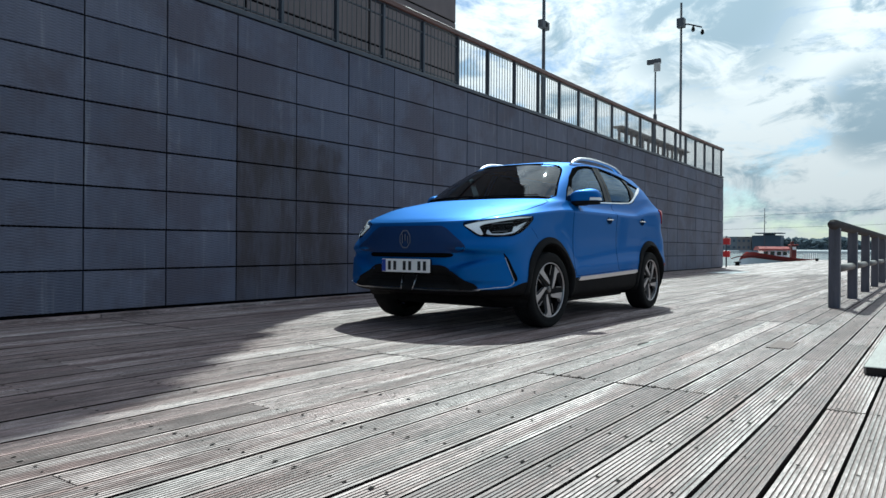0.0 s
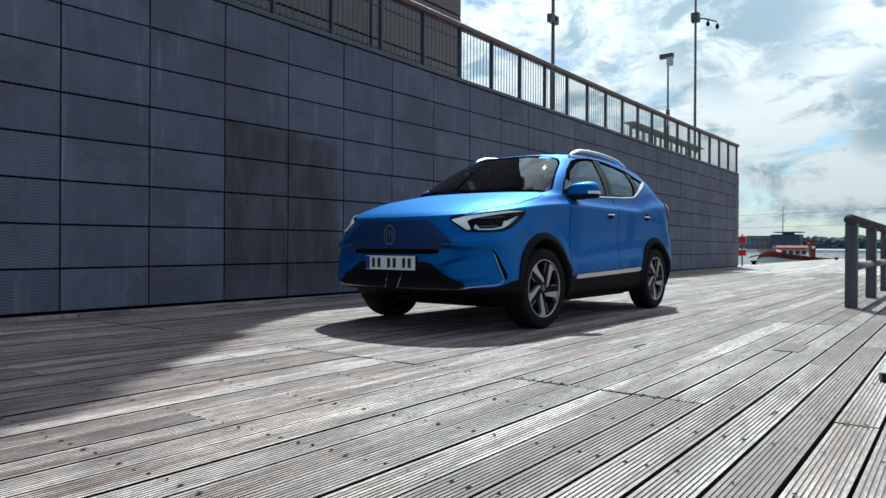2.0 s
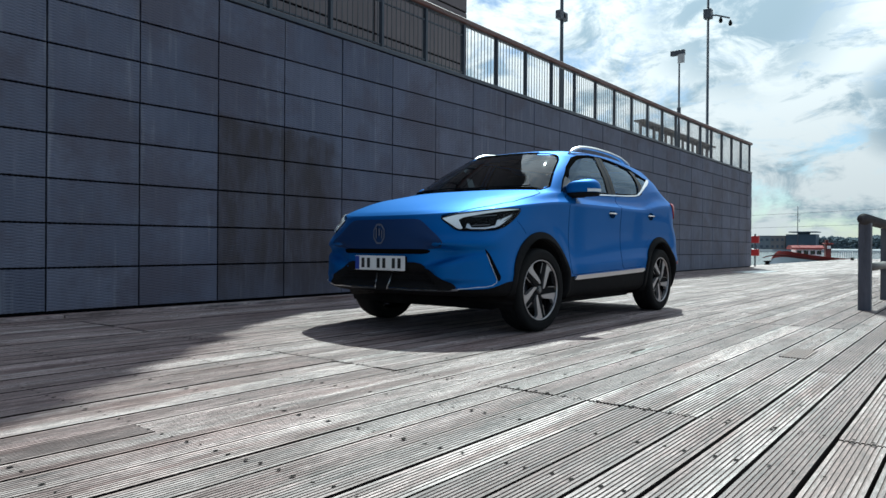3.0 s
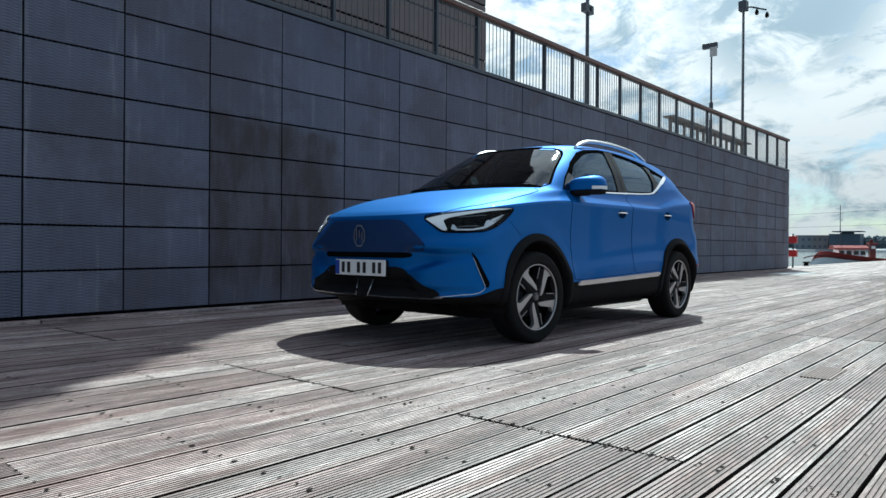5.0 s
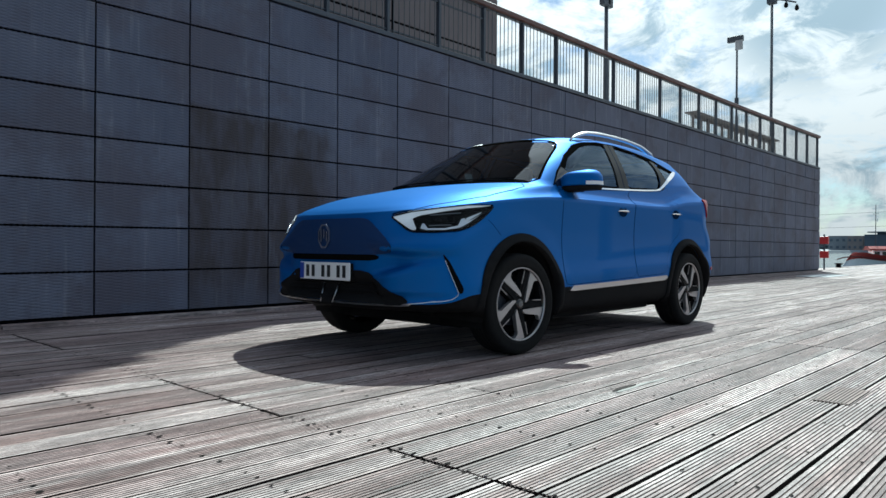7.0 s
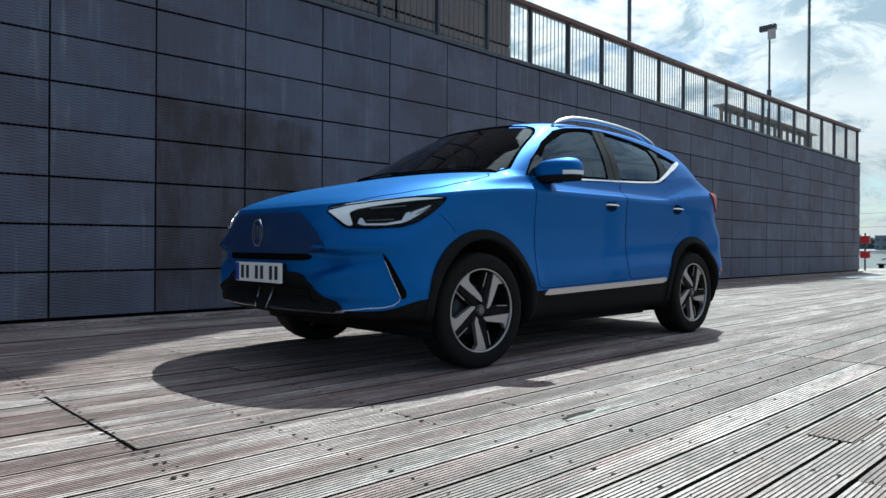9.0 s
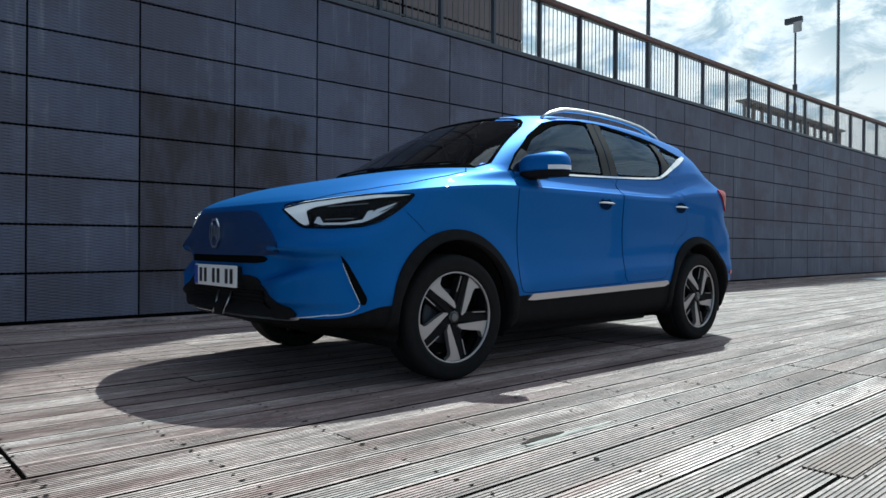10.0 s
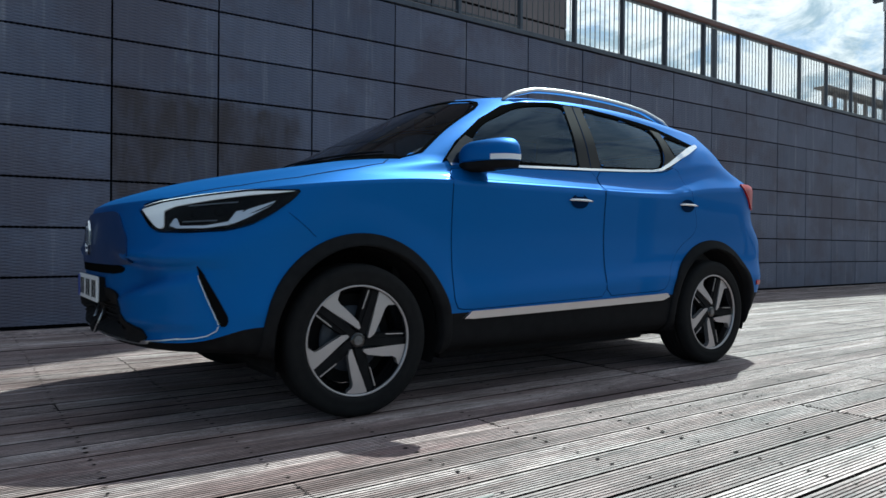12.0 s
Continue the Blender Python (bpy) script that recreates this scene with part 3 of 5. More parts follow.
for s, dz in ((0.42, 10.53), (0.74, 10.42)):
    part("camera_dome", lathe([(-0.09, 0.001), (-0.08, 0.045), (-0.04, 0.075), (0.03, 0.08), (0.09, 0.06), (0.16, 0.025), (0.17, 0.001)], "Z", 14, (s, s * 0.86, dz)), BLACK, cam_pole, "dark camera dome", True)
part("junction_box", box((-0.16, -0.16, 10.6), (0.16, 0.16, 11.0), 0.02), STEEL, cam_pole)


# long picnic table behind the railing
def picnic_table(place, length):
    ob = empty("picnic_table", place, "long dark timber table with many legs on the terrace", "table")
    for i in range(2):
        part("top_board", box((-0.17 + i * 0.18, 0, 0.93), (-0.01 + i * 0.18, length, 0.975), 0.006, 1), TABLE_WOOD, ob)
    part("apron", box((-0.05, 0.12, 0.83), (-0.02, length - 0.12, 0.918)), TABLE_WOOD, ob)
    n = max(2, round(length / 0.48))
    for i in range(n):
        y = 0.10 + (length - 0.2) * i / (n - 1)
        part("leg", box((-0.018, y - 0.035, 0), (0.05, y + 0.035, 0.918), 0.004, 1), TABLE_WOOD, ob)
    for i in range(n - 2, n - 1):
        y = 0.10 + (length - 0.2) * i / (n - 1)
        part("brace", tube([(0.07, y - 0.5, 0.15), (0.07, y + 0.1, 0.95)], 0.03, 6), TABLE_WOOD, ob)
    part("foot_rail", box((0.052, length * 0.55, 0.34), (0.09, length, 0.42)), TABLE_WOOD, ob)
    return ob


picnic_table((-8.0, 20.6, WALL_TOP - 0.005), 6.85)


# timber guard rail on the open side of the deck
GX = -1.06
guard = empty("guard_rail", (GX, 10.16, 0), "heavy timber guard rail with square posts and rounded top log", "railing")
gm = None
for i in range(20):
    if gm is None:
        ob = part("post", box((-0.062, -0.062, -0.05), (0.062, 0.062, 0.975), 0.008, 2), POST_WOOD, guard)
        gm = ob.data
    else:
        ob = new("post", gm)
        ob.parent = guard
    ob.location = (0, 2.12 * i, 0)
log = [(0.068 * math.cos(q), 1.015 + 0.062 * math.sin(q)) for q in (2 * math.pi * i / 16 for i in range(16))]
part("top_log", prism(log, -0.12, 42, "Y"), DARK_RAIL, guard, "rounded weathered top rail", True)
for i in range(19):
    part("mid_rail", tube([(0, 2.12 * i + 0.065, 0.475), (0, 2.12 * (i + 1) - 0.065, 0.475)], 0.05, 10), RAIL_WOOD, guard, smooth=True)

kerb = part("kerb_beam", box((-0.36, 5.05, 0.0), (-0.10, 9.0, 0.048), 0.010), KERB_WOOD)
# thin dark piece puts the shade of the sunless end into colour, with grime
part("end_grain", box((-0.345, 5.044, 0.002), (-0.115, 5.049, 0.042)), WOOD_SHADE, kerb, "grimy end grain, its shaded face coloured black")
tagged(kerb, "bleached square timber kerb beam lying on the deck", "beam")

plate_ = part("deck_plate", box((-5.75, 22.1, -0.002), (-5.0, 24.3, 0.012), 0.003, 1), SIGN_GREY)
tagged(plate_, "pale flat metal cover plate lying on the deck", "cover plate")

# red rescue post beyond the wall end
rescue = empty("rescue_post", (-7.08, 30.0, 0), "red life-saving post with two small boxes by the quay edge", "rescue post")
part("pole", tube([(0, 0, -0.05), (0, 0, 1.28)], 0.03, 10), STEEL, rescue)
part("upper_box", box((-0.14, -0.06, 0.93), (0.14, 0.10, 1.20), 0.015), RED_PAINT, rescue)
part("lower_box", box((-0.14, -0.06, 0.42), (0.14, 0.10, 0.68), 0.015), RED_PAINT, rescue)

# ---- water, far shore ----
water = part("water", box((-2500, -600, -1.95), (2500, 3500, -1.70)), WATER)
tagged(water, "rippled grey harbour water", "water", kind="structure")

shore = part("far_shore", prism([(900, -1.75), (902, 0.4), (930, 2.2), (1600, 3.0), (1600, -1.75)], -1500, 1500, "X"), FAR_WALL)
tagged(shore, "low far bank across the harbour", "shore", kind="structure")


def far_woods():
    rng = random.Random(5)
    verts, faces = [], []
    for i in range(9500):
        x = rng.uniform(-420, 330)
        crown = 13.0 + 2.2 * math.sin(x * 0.043) + 2.0 * math.sin(x * 0.12 + 1) + (1.5 if x < -120 else 0)
        z = rng.uniform(1.5, crown) if i % 3 else rng.uniform(1.0, 5.0)
        y = rng.uniform(934, 965)
        s = rng.uniform(1.3, 3.2)
        k = len(verts)
        top = Vector((x, y, z + s * 0.9))
        ring = [Vector((x + s * 1.2 * math.cos(q), y + s * math.sin(q), z + rng.uniform(-0.4, 0.4) * s)) for q in (0.3, 1.6, 2.8, 4.0, 5.2)]
        verts += [top, Vector((x, y, z - s))] + ring
        for j in range(5):
            faces += [(k, k + 2 + j, k + 2 + (j + 1) % 5), (k + 1, k + 2 + (j + 1) % 5, k + 2 + j)]
    me = bpy.data.meshes.new("far_trees")
    me.from_pydata(verts, [], faces)
    me.materials.append(FOLIAGE)
    return tagged(new("far_trees", me), "dark band of trees along the far bank", "trees", kind="stuff")


far_woods()


def far_house(place, size, material, label, storeys=3, bays=6):
    ob = empty("far_building", place, label, "building", "buildings on the far bank")
    w, d, h = size
    part("wall", box((-w / 2, 0, 0), (w / 2, d, h)), material, ob)
    part("roof", box((-w / 2 - 0.4, -0.4, h + 0.01), (w / 2 + 0.4, d + 0.4, h + 0.4)), FAR_DARK, ob)
    for r in range(storeys):
        for c in range(bays):
            x0 = -w / 2 + (c + 0.2) * w / bays
            z0 = (r + 0.25) * h / storeys
            part("window", box((x0, -0.06, z0), (x0 + 0.45 * w / bays, -0.005, z0 + 0.35 * h / storeys)), FAR_DARK, ob)
    return ob


far_house((-217.0, 918, 1.0), (20, 14, 16.5), FAR_WALL, "grey low block on the far bank", 2, 3)
far_house((-197.5, 912, 1.0), (16.4, 14, 16.3), FAR_BROWN, "brown low block on the far bank", 2, 3)
hall = far_house((-171.0, 905, 0.6), (32.0, 20, 18.0), FAR_DARK, "dark blue flat-roofed hall on the far bank", 2, 8)
part("canopy", box((-12.5, -3, 20.6), (17.5, 22, 21.7)), FAR_DARK, hall, "thin dark canopy raised over the roof")
part("canopy_stem", box((-4.0, 3, 18.42), (8.0, 12, 20.59)), FAR_DARK, hall)


# overhead lines across the harbour
def cable(z0, z1, sag):
    pts = [(-70 + 160 * t, 90, z0 + (z1 - z0) * t - sag * 4 * t * (1 - t)) for t in (i / 40 for i in range(41))]
    ob = part("overhead_cable", tube(pts, 0.014, 5), STEEL)
    return tagged(ob, "thin dark overhead cable strung across the harbour", "cable")


for mx, mz in ((-70, 4.2), (90, 11.5)):
    pm_ = empty("cable_mast", (mx, 90, -1.75), "far steel mast carrying the overhead cables", "mast", "cable masts")
    part("pole", tube([(0, 0, 0), (0, 0, mz + 2.2)], 0.09, 8), STEEL, pm_)
cable(4.2, 11.5, 1.9)
cable(2.9, 8.6, 1.6)


# ---- moored boat ----
def moored_boat():
    ob = empty("moored_boat", (-14.35, 80, -1.75), "red and white wooden work boat moored beside the quay", "boat", turn=-60)
    n = 24
    L = 8.6

    def section(t):
        """Half width, keel and sheer height along the hull."""
        half = 1.5 * max(0.0, 1 - (2 * abs(t - 0.55) * 0.98) ** 2.6) + 0.02
        sheer = 1.45 + 1.15 * (1 - t) ** 1.6 + 0.10 * t - 0.7 * (max(0.0, 0.22 - t) / 0.22) ** 2
        return half, sheer

    def shell(z0, z1, name, mat, grow):
        bm = bmesh.new()
        rows = []
        for i in range(n + 1):
            t = i / n
            half, sheer = section(t)
            y = (t - 0.5) * L
            row = []
            for k in range(7):
                f = z0 + (z1 - z0) * k / 6
                wv = (half + grow) * (0.35 + 0.65 * f ** 0.6)
                rake = f * 1.1 * (1 - t) ** 4
                row.append((wv, y + rake, sheer * f))
            rows.append([[bm.verts.new((s * a, b, c)) for a, b, c in row] for s in (-1, 1)])
        for a, b in zip(rows, rows[1:]):
            for s in (0, 1):
                for k in range(6):
                    bm.faces.new((a[s][k], b[s][k], b[s][k + 1], a[s][k + 1]))
        for end in (rows[0], rows[-1]):
            for k in range(6):
                bm.faces.new((end[0][k], end[1][k], end[1][k + 1], end[0][k + 1]))
        if name == "hull":
            for a, b in zip(rows, rows[1:]):
                bm.faces.new((a[0][6], b[0][6], b[1][6], a[1][6]))
        return part(name, bm, mat, ob, smooth=False)

    shell(0.0, 0.80, "hull", HULL_WHITE, 0.0)
    shell(0.74, 1.0, "gunwale", HULL_RED, 0.05)
    part("rubbing_strake", tube([(1.50 * max(0.0, 1 - (2 * abs(t - 0.55) * 0.98) ** 2.6) + 0.05, (t - 0.5) * L, (1.45 + 1.15 * (1 - t) ** 1.6 + 0.10 * t - 0.7 * (max(0.0, 0.22 - t) / 0.22) ** 2) * 0.82) for t in (i / 24 for i in range(25))], 0.06, 6), BROWN, ob)
    part("cabin", box((-0.75, -1.3, 1.35), (0.75, 1.2, 2.50), 0.06), HULL_WHITE, ob, "white low cabin")
    part("cabin_roof", prism([(-0.95, 2.47), (0.95, 2.47), (0.85, 2.62), (0.4, 2.88), (-0.4, 2.88), (-0.85, 2.62)], -1.7, 1.4, "Y"), HULL_RED, ob, "red canvas roof")
    for y in (-1.0, -0.35, 0.3, 0.9):
        part("cabin_window", box((0.752, y - 0.22, 1.95), (0.765, y + 0.22, 2.35), 0.01, 1), GLOSS_BLACK, ob)
    part("wheelhouse", box((-0.30, 1.75, 1.3), (0.30, 2.25, 3.0), 0.05), BROWN, ob, "dark red wheelhouse")
    part("wheelhouse_window", box((0.302, 1.82, 2.55), (0.31, 2.18, 2.85), 0.01, 1), WHITE, ob)
    part("wheelhouse_roof", box((-0.42, 1.60, 3.01), (0.42, 2.40, 3.12), 0.03), HULL_RED, ob)
    part("horn", box((-0.12, 1.75, 3.121), (0.12, 2.05, 3.45), 0.03), BROWN, ob)
    part("mast", tube([(0, -0.9, 2.5), (0, -0.9, 6.9)], [0.05, 0.03], 8), STEEL, ob)
    part("spar", tube([(-0.75, -0.9, 6.0), (0.75, -0.9, 6.0)], 0.025, 6), STEEL, ob)
    part("pennant", box((0.28, -0.91, 5.25), (0.5, -0.89, 5.55)), WHITE, ob)
    for i in range(7):
        y = 2.7 + 0.25 * i
        part("stanchion", tube([(1.0 - 0.10 * i, y, 1.5), (1.0 - 0.10 * i, y, 2.25)], 0.025, 6), HULL_WHITE, ob)
    part("stern_rail", tube([(1.0, 2.7, 2.25), (0.4, 4.2, 2.25)], 0.03, 6), HULL_WHITE, ob)
    return ob


moored_boat()
for bx0, by0 in ((-7.6, 34.2), (-6.9, 54.0), (2.2, 61.5)):
    bo = empty("mooring_bollard", (bx0, by0, -0.005), "low dark iron mooring bollard at the quay edge", "bollard", "bollards along the quay")
    bo.scale = (1, 1, 0.5)
    part("stem", lathe([(0, 0.14), (0.02, 0.14), (0.03, 0.10), (0.25, 0.09)], "Z", 16), BLACK, bo, smooth=True)
    part("cap", lathe([(0.25, 0.001), (0.25, 0.15), (0.30, 0.17), (0.36, 0.12), (0.38, 0.001)], "Z", 16), BLACK, bo, smooth=True)

# ---- the car: x across (0 at the middle), y from the nose backwards, z up ----
CAR_X, CAR_Y = -3.692, 5.075
FRONT_HUB, REAR_HUB, HUB_Z = 0.925, 3.510, 0.334
car = empty("car", (CAR_X, CAR_Y, 0), "bright blue compact electric crossover parked on the deck", "car")
NF, NS, NR = 46, 104, 34


def blend(x, knots):
    """Smooth curve through (x, value) knots."""
    if x <= knots[0][0]:
        return knots[0][1]
    for i in range(len(knots) - 1):
        (x0, a), (x1, b) = knots[i], knots[i + 1]
        if x <= x1:
            def slope(j):
                lo, hi = max(j - 1, 0), min(j + 1, len(knots) - 1)
                return (knots[hi][1] - knots[lo][1]) / (knots[hi][0] - knots[lo][0])
            h, t = x1 - x0, (x - x0) / (x1 - x0)
            return (2 * t**3 - 3 * t**2 + 1) * a + (t**3 - 2 * t**2 + t) * h * slope(i) + (3 * t**2 - 2 * t**3) * b + (t**3 - t**2) * h * slope(i + 1)
    return knots[-1][1]


def outline(nose, nose_len, nose_pow, tail, tail_len, tail_pow, half, heights, bow=0.0, waist=0.0):
    """Half of a plan outline, from the nose round the side to the tail."""
    pts = []
    for i in range(NF):
        q = math.pi / 2 * i / NF
        pts.append((half * math.sin(q) ** (2 / nose_pow), nose + nose_len * (1 - math.cos(q) ** (2 / nose_pow)) + bow * math.sin(q) ** (4 / nose_pow)))
    y0, y1 = nose + nose_len + bow, tail - tail_len
    for i in range(NS + 1):
        pts.append((half, y0 + (y1 - y0) * i / NS))
    for i in range(1, NR + 1):
        q = math.pi / 2 * (1 - i / NR)
        pts.append((half * max(math.sin(q), 0) ** (2 / tail_pow), tail - tail_len * (1 - max(math.cos(q), 0) ** (2 / tail_pow))))
    out = []
    for x, y in pts:
        # the flanks draw in a little towards both ends
        pinch = 1 - waist * max(0.0, abs(y - 2.2) - 0.9) ** 2
        out.append(Vector((x * pinch, y, blend(y, heights))))
    return out


RINGS = []


def ring(crease, *shape):
    RINGS.append((outline(*shape), crease))


ring(True, 0.28, 0.75, 2.8, 4.10, 0.50, 3.2, 0.800, [(0, 0.295), (0.6, 0.285), (1.3, 0.235), (4.3, 0.245)], 0.04)
ring(False, 0.075, 0.65, 3.6, 4.20, 0.50, 3.6, 0.872, [(0, 0.318), (0.5, 0.315), (1.3, 0.285), (3, 0.30), (4.3, 0.31)], 0.08)
ring(True, 0.022, 0.55, 5.0, 4.27, 0.50, 4.0, 0.897, [(0, 0.357), (0.25, 0.372), (0.45, 0.418), (1.45, 0.428), (3.05, 0.462), (3.9, 0.45), (4.3, 0.43)], 0.11)
ring(True, 0.024, 0.57, 4.7, 4.30, 0.50, 4.2, 0.898, [(0, 0.45), (0.5, 0.47), (1.45, 0.487), (2.2, 0.525), (3.05, 0.562), (4.3, 0.55)], 0.12)
ring(False, 0.012, 0.57, 4.7, 4.31, 0.50, 4.2, 0.876, [(0, 0.57), (0.5, 0.60), (1.45, 0.625), (3.05, 0.665), (4.3, 0.66)], 0.12)
ring(False, 0.006, 0.58, 4.8, 4.31, 0.50, 4.2, 0.868, [(0, 0.68), (0.5, 0.74), (1.45, 0.79), (3.05, 0.81), (4.3, 0.80)], 0.12)
ring(False, 0.010, 0.82, 3.1, 4.27, 0.55, 3.4, 0.876, [(0, 0.80), (0.5, 0.860), (1.45, 0.94), (3.05, 0.95), (4.3, 0.95)], 0.06)
ring(True, 0.038, 0.98, 2.62, 4.24, 0.52, 3.4, 0.886, [(0, 0.905), (0.3, 0.945), (0.66, 0.997), (1.12, 1.046), (1.4, 1.059), (2.2, 1.066), (3.05, 1.075), (3.5, 1.13), (4.05, 1.165), (4.2, 1.165)], 0.03)
ring(False, 0.13, 1.10, 2.5, 4.21, 0.52, 3.3, 0.843, [(0.1, 0.955), (0.5, 1.01), (0.9, 1.060), (1.4, 1.091), (2.2, 1.098), (3.05, 1.112), (3.5, 1.19), (4.1, 1.21)])
ring(False, 0.42, 0.98, 2.5, 4.16, 0.54, 3.0, 0.818, [(0.4, 1.045), (0.8, 1.09), (1.2, 1.118), (1.45, 1.122), (2.2, 1.128), (3.05, 1.155), (3.6, 1.25), (4.1, 1.25)])
ring(True, 1.00, 0.52, 2.5, 4.08, 0.52, 2.9, 0.802, [(1.0, 1.165), (1.3, 1.16), (1.5, 1.158), (2.45, 1.19), (3.05, 1.23), (3.6, 1.30), (4.1, 1.29)])
ring(False, 1.40, 0.48, 2.6, 4.01, 0.46, 2.8, 0.735, [(1.4, 1.385), (1.9, 1.365), (3.0, 1.40), (4.0, 1.41)])
ring(True, 1.79, 0.42, 2.7, 3.95, 0.36, 2.8, 0.615, [(1.79, 1.585), (2.0, 1.565), (2.45, 1.602), (2.96, 1.597), (3.42, 1.558), (3.9, 1.50)])
ring(False, 1.92, 0.35, 2.6, 3.92, 0.30, 2.8, 0.50, [(1.9, 1.607), (2.1, 1.610), (2.5, 1.632), (2.96, 1.628), (3.42, 1.585), (3.9, 1.522)])
ring(False, 2.05, 0.30, 2.4, 3.80, 0.30, 2.4, 0.27, [(2.05, 1.622), (2.5, 1.645), (2.96, 1.640), (3.42, 1.60), (3.9, 1.54)])
ring(True, 2.20, 0.25, 2.2, 3.60, 0.30, 2.2, 0.01, [(2.2, 1.632), (2.5, 1.648), (2.96, 1.643), (3.6, 1.585)])


def fascia(p):
    """The sculpted corners of the front bumper."""
    x, y, z = abs(p.x), p.y, p.z
    if x > 0.80 and z < 1.0 and y < 2.0:
        # the front wings swell a little round the wheel arches
        near = math.hypot(y - FRONT_HUB, z - HUB_Z)
        t = min(1.0, max(0.0, (0.63 - near) / 0.15))
        p = Vector((p.x + math.copysign(0.008 * t * t * (3 - 2 * t), p.x), y, z))
    if y > 0.60 or z > 0.80 or z < 0.34:
        return p

    def st(v, a, b):
        t = min(1, max(0, (v - a) / (b - a)))
        return t * t * (3 - 2 * t)
    ridge = 0.54 + 0.243 * (x - 0.47)              # upper edge of the corner pod
    inside = st(x, 0.34, 0.56) * (1 - st(x, 0.83, 0.875)) * (1 - 0.55 * st(x, 0.55, 0.74))
    push = 0.038 * inside * st(z, 0.40, 0.44) * (1 - st(z, ridge - 0.03, ridge + 0.010))
    lip = 0.685 + 0.08 * max(0.0, 0.62 - x)
    push += 0.030 * inside * st(z, lip - 0.026, lip) * (1 - st(z, lip + 0.005, lip + 0.09))
    pull = 0.044 * inside * st(z, ridge - 0.01, ridge + 0.02) * (1 - st(z, lip - 0.04, lip))
    mouth = 0.05 * (1 - st(x, 0.36, 0.52)) * st(z, 0.375, 0.41) * (1 - st(z, 0.47, 0.52))
    return Vector((p.x, y - push + pull + mouth, z))


def loft(sub=6):
    """Rows of points from key outline to key outline; a crease keeps its edge."""
    rows, crease_row = [], {}
    creases = [i for i, r in enumerate(RINGS) if r[1]]
    n = len(RINGS[0][0])
    for c0, c1 in zip(creases, creases[1:]):
        for i in range(c0, c1):
            for s in range(sub):
                t = s / sub
                row = []
                for j in range(n):
                    p1, p2 = RINGS[i][0][j], RINGS[i + 1][0][j]
                    p0 = RINGS[i - 1][0][j] if i > c0 else p1 * 2 - p2
                    p3 = RINGS[i + 2][0][j] if i + 1 < c1 else p2 * 2 - p1
                    row.append(fascia(0.5 * ((2 * p1) + (p2 - p0) * t + (2 * p0 - 5 * p1 + 4 * p2 - p3) * t * t + (3 * p1 - p0 - 3 * p2 + p3) * t**3)))
                if s == 0:
                    crease_row[i] = len(rows)
                rows.append(row)
    crease_row[len(RINGS) - 1] = len(rows)
    rows.append(RINGS[-1][0])
    return rows, crease_row


ROWS_, KEY = loft()


def skin(r0, r1, skip=None):
    """The surface between two rows, both sides of the car."""
    bm = bmesh.new()
    grid = []
    n = len(ROWS_[0])
    for row in ROWS_[r0:r1 + 1]:
        left = [bm.verts.new(p) for p in row]
        right = [left[0]] + [bm.verts.new((-p.x, p.y, p.z)) for p in row[1:-1]] + [left[-1]]
        grid.append((left, right))
    for a, b in zip(grid, grid[1:]):
        for s in (0, 1):
            for j in range(n - 1):
                q = (a[s][j], a[s][j + 1], b[s][j + 1], b[s][j])
                if len({v.index for v in q} | {id(v) for v in q}) < 4:
                    continue
                mid = sum((v.co for v in q), Vector()) / 4
                if skip and skip(mid, j):
                    continue
                bm.faces.new(q if s == 0 else q[::-1])
    for v in bm.verts:
        for hub in (FRONT_HUB + ARCH_SHIFT, REAR_HUB + ARCH_SHIFT):
            d = Vector((v.co.y - hub, v.co.z - HUB_Z))
            if abs(v.co.x) > 0.5 and 0.2 < d.length < ARCH_R and v.co.z < 0.95:
                d = d.normalized() * ARCH_R
                v.co.y, v.co.z = hub + d.x, HUB_Z + d.y
    bmesh.ops.delete(bm, geom=[v for v in bm.verts if not v.link_faces], context="VERTS")
    return bm


ARCH_R, ARCH_SHIFT = 0.414, 0.02


def in_arch(p):
    return abs(p.x) > 0.5 and p.z < 0.95 and any(math.hypot(p.y - h, p.z - HUB_Z) < ARCH_R for h in (FRONT_HUB + ARCH_SHIFT, REAR_HUB + ARCH_SHIFT))


def inside(poly, a, b):
    hit = False
    for (x0, y0), (x1, y1) in zip(poly, poly[1:] + poly[:1]):
        if (y0 > b) != (y1 > b) and a < (x1 - x0) * (b - y0) / (y1 - y0) + x0:
            hit = not hit
    return hit


def soften(poly, times=2, most=0.035):
    for k in range(times):
        out = []
        for (x0, y0), (x1, y1) in zip(poly, poly[1:] + poly[:1]):
            f = min(0.25, most / (1 + k) / max(math.hypot(x1 - x0, y1 - y0), 1e-6))
            out += [(x0 + f * (x1 - x0), y0 + f * (y1 - y0)), (x1 + f * (x0 - x1), y1 + f * (y0 - y1))]
        poly = out
    return poly


SIDE_GLASS = [
    soften([(1.485, 1.172), (1.73, 1.398), (2.02, 1.528), (2.22, 1.564), (2.405, 1.570), (2.385, 1.196)]),
    soften([(2.515, 1.203), (2.53, 1.572), (2.90, 1.545), (3.13, 1.505), (3.158, 1.43), (3.15, 1.325), (3.10, 1.245), (3.02, 1.225)]),
    soften([(3.225, 1.475), (3.40, 1.445), (3.53, 1.415), (3.27, 1.305), (3.245, 1.37)], 1),
]
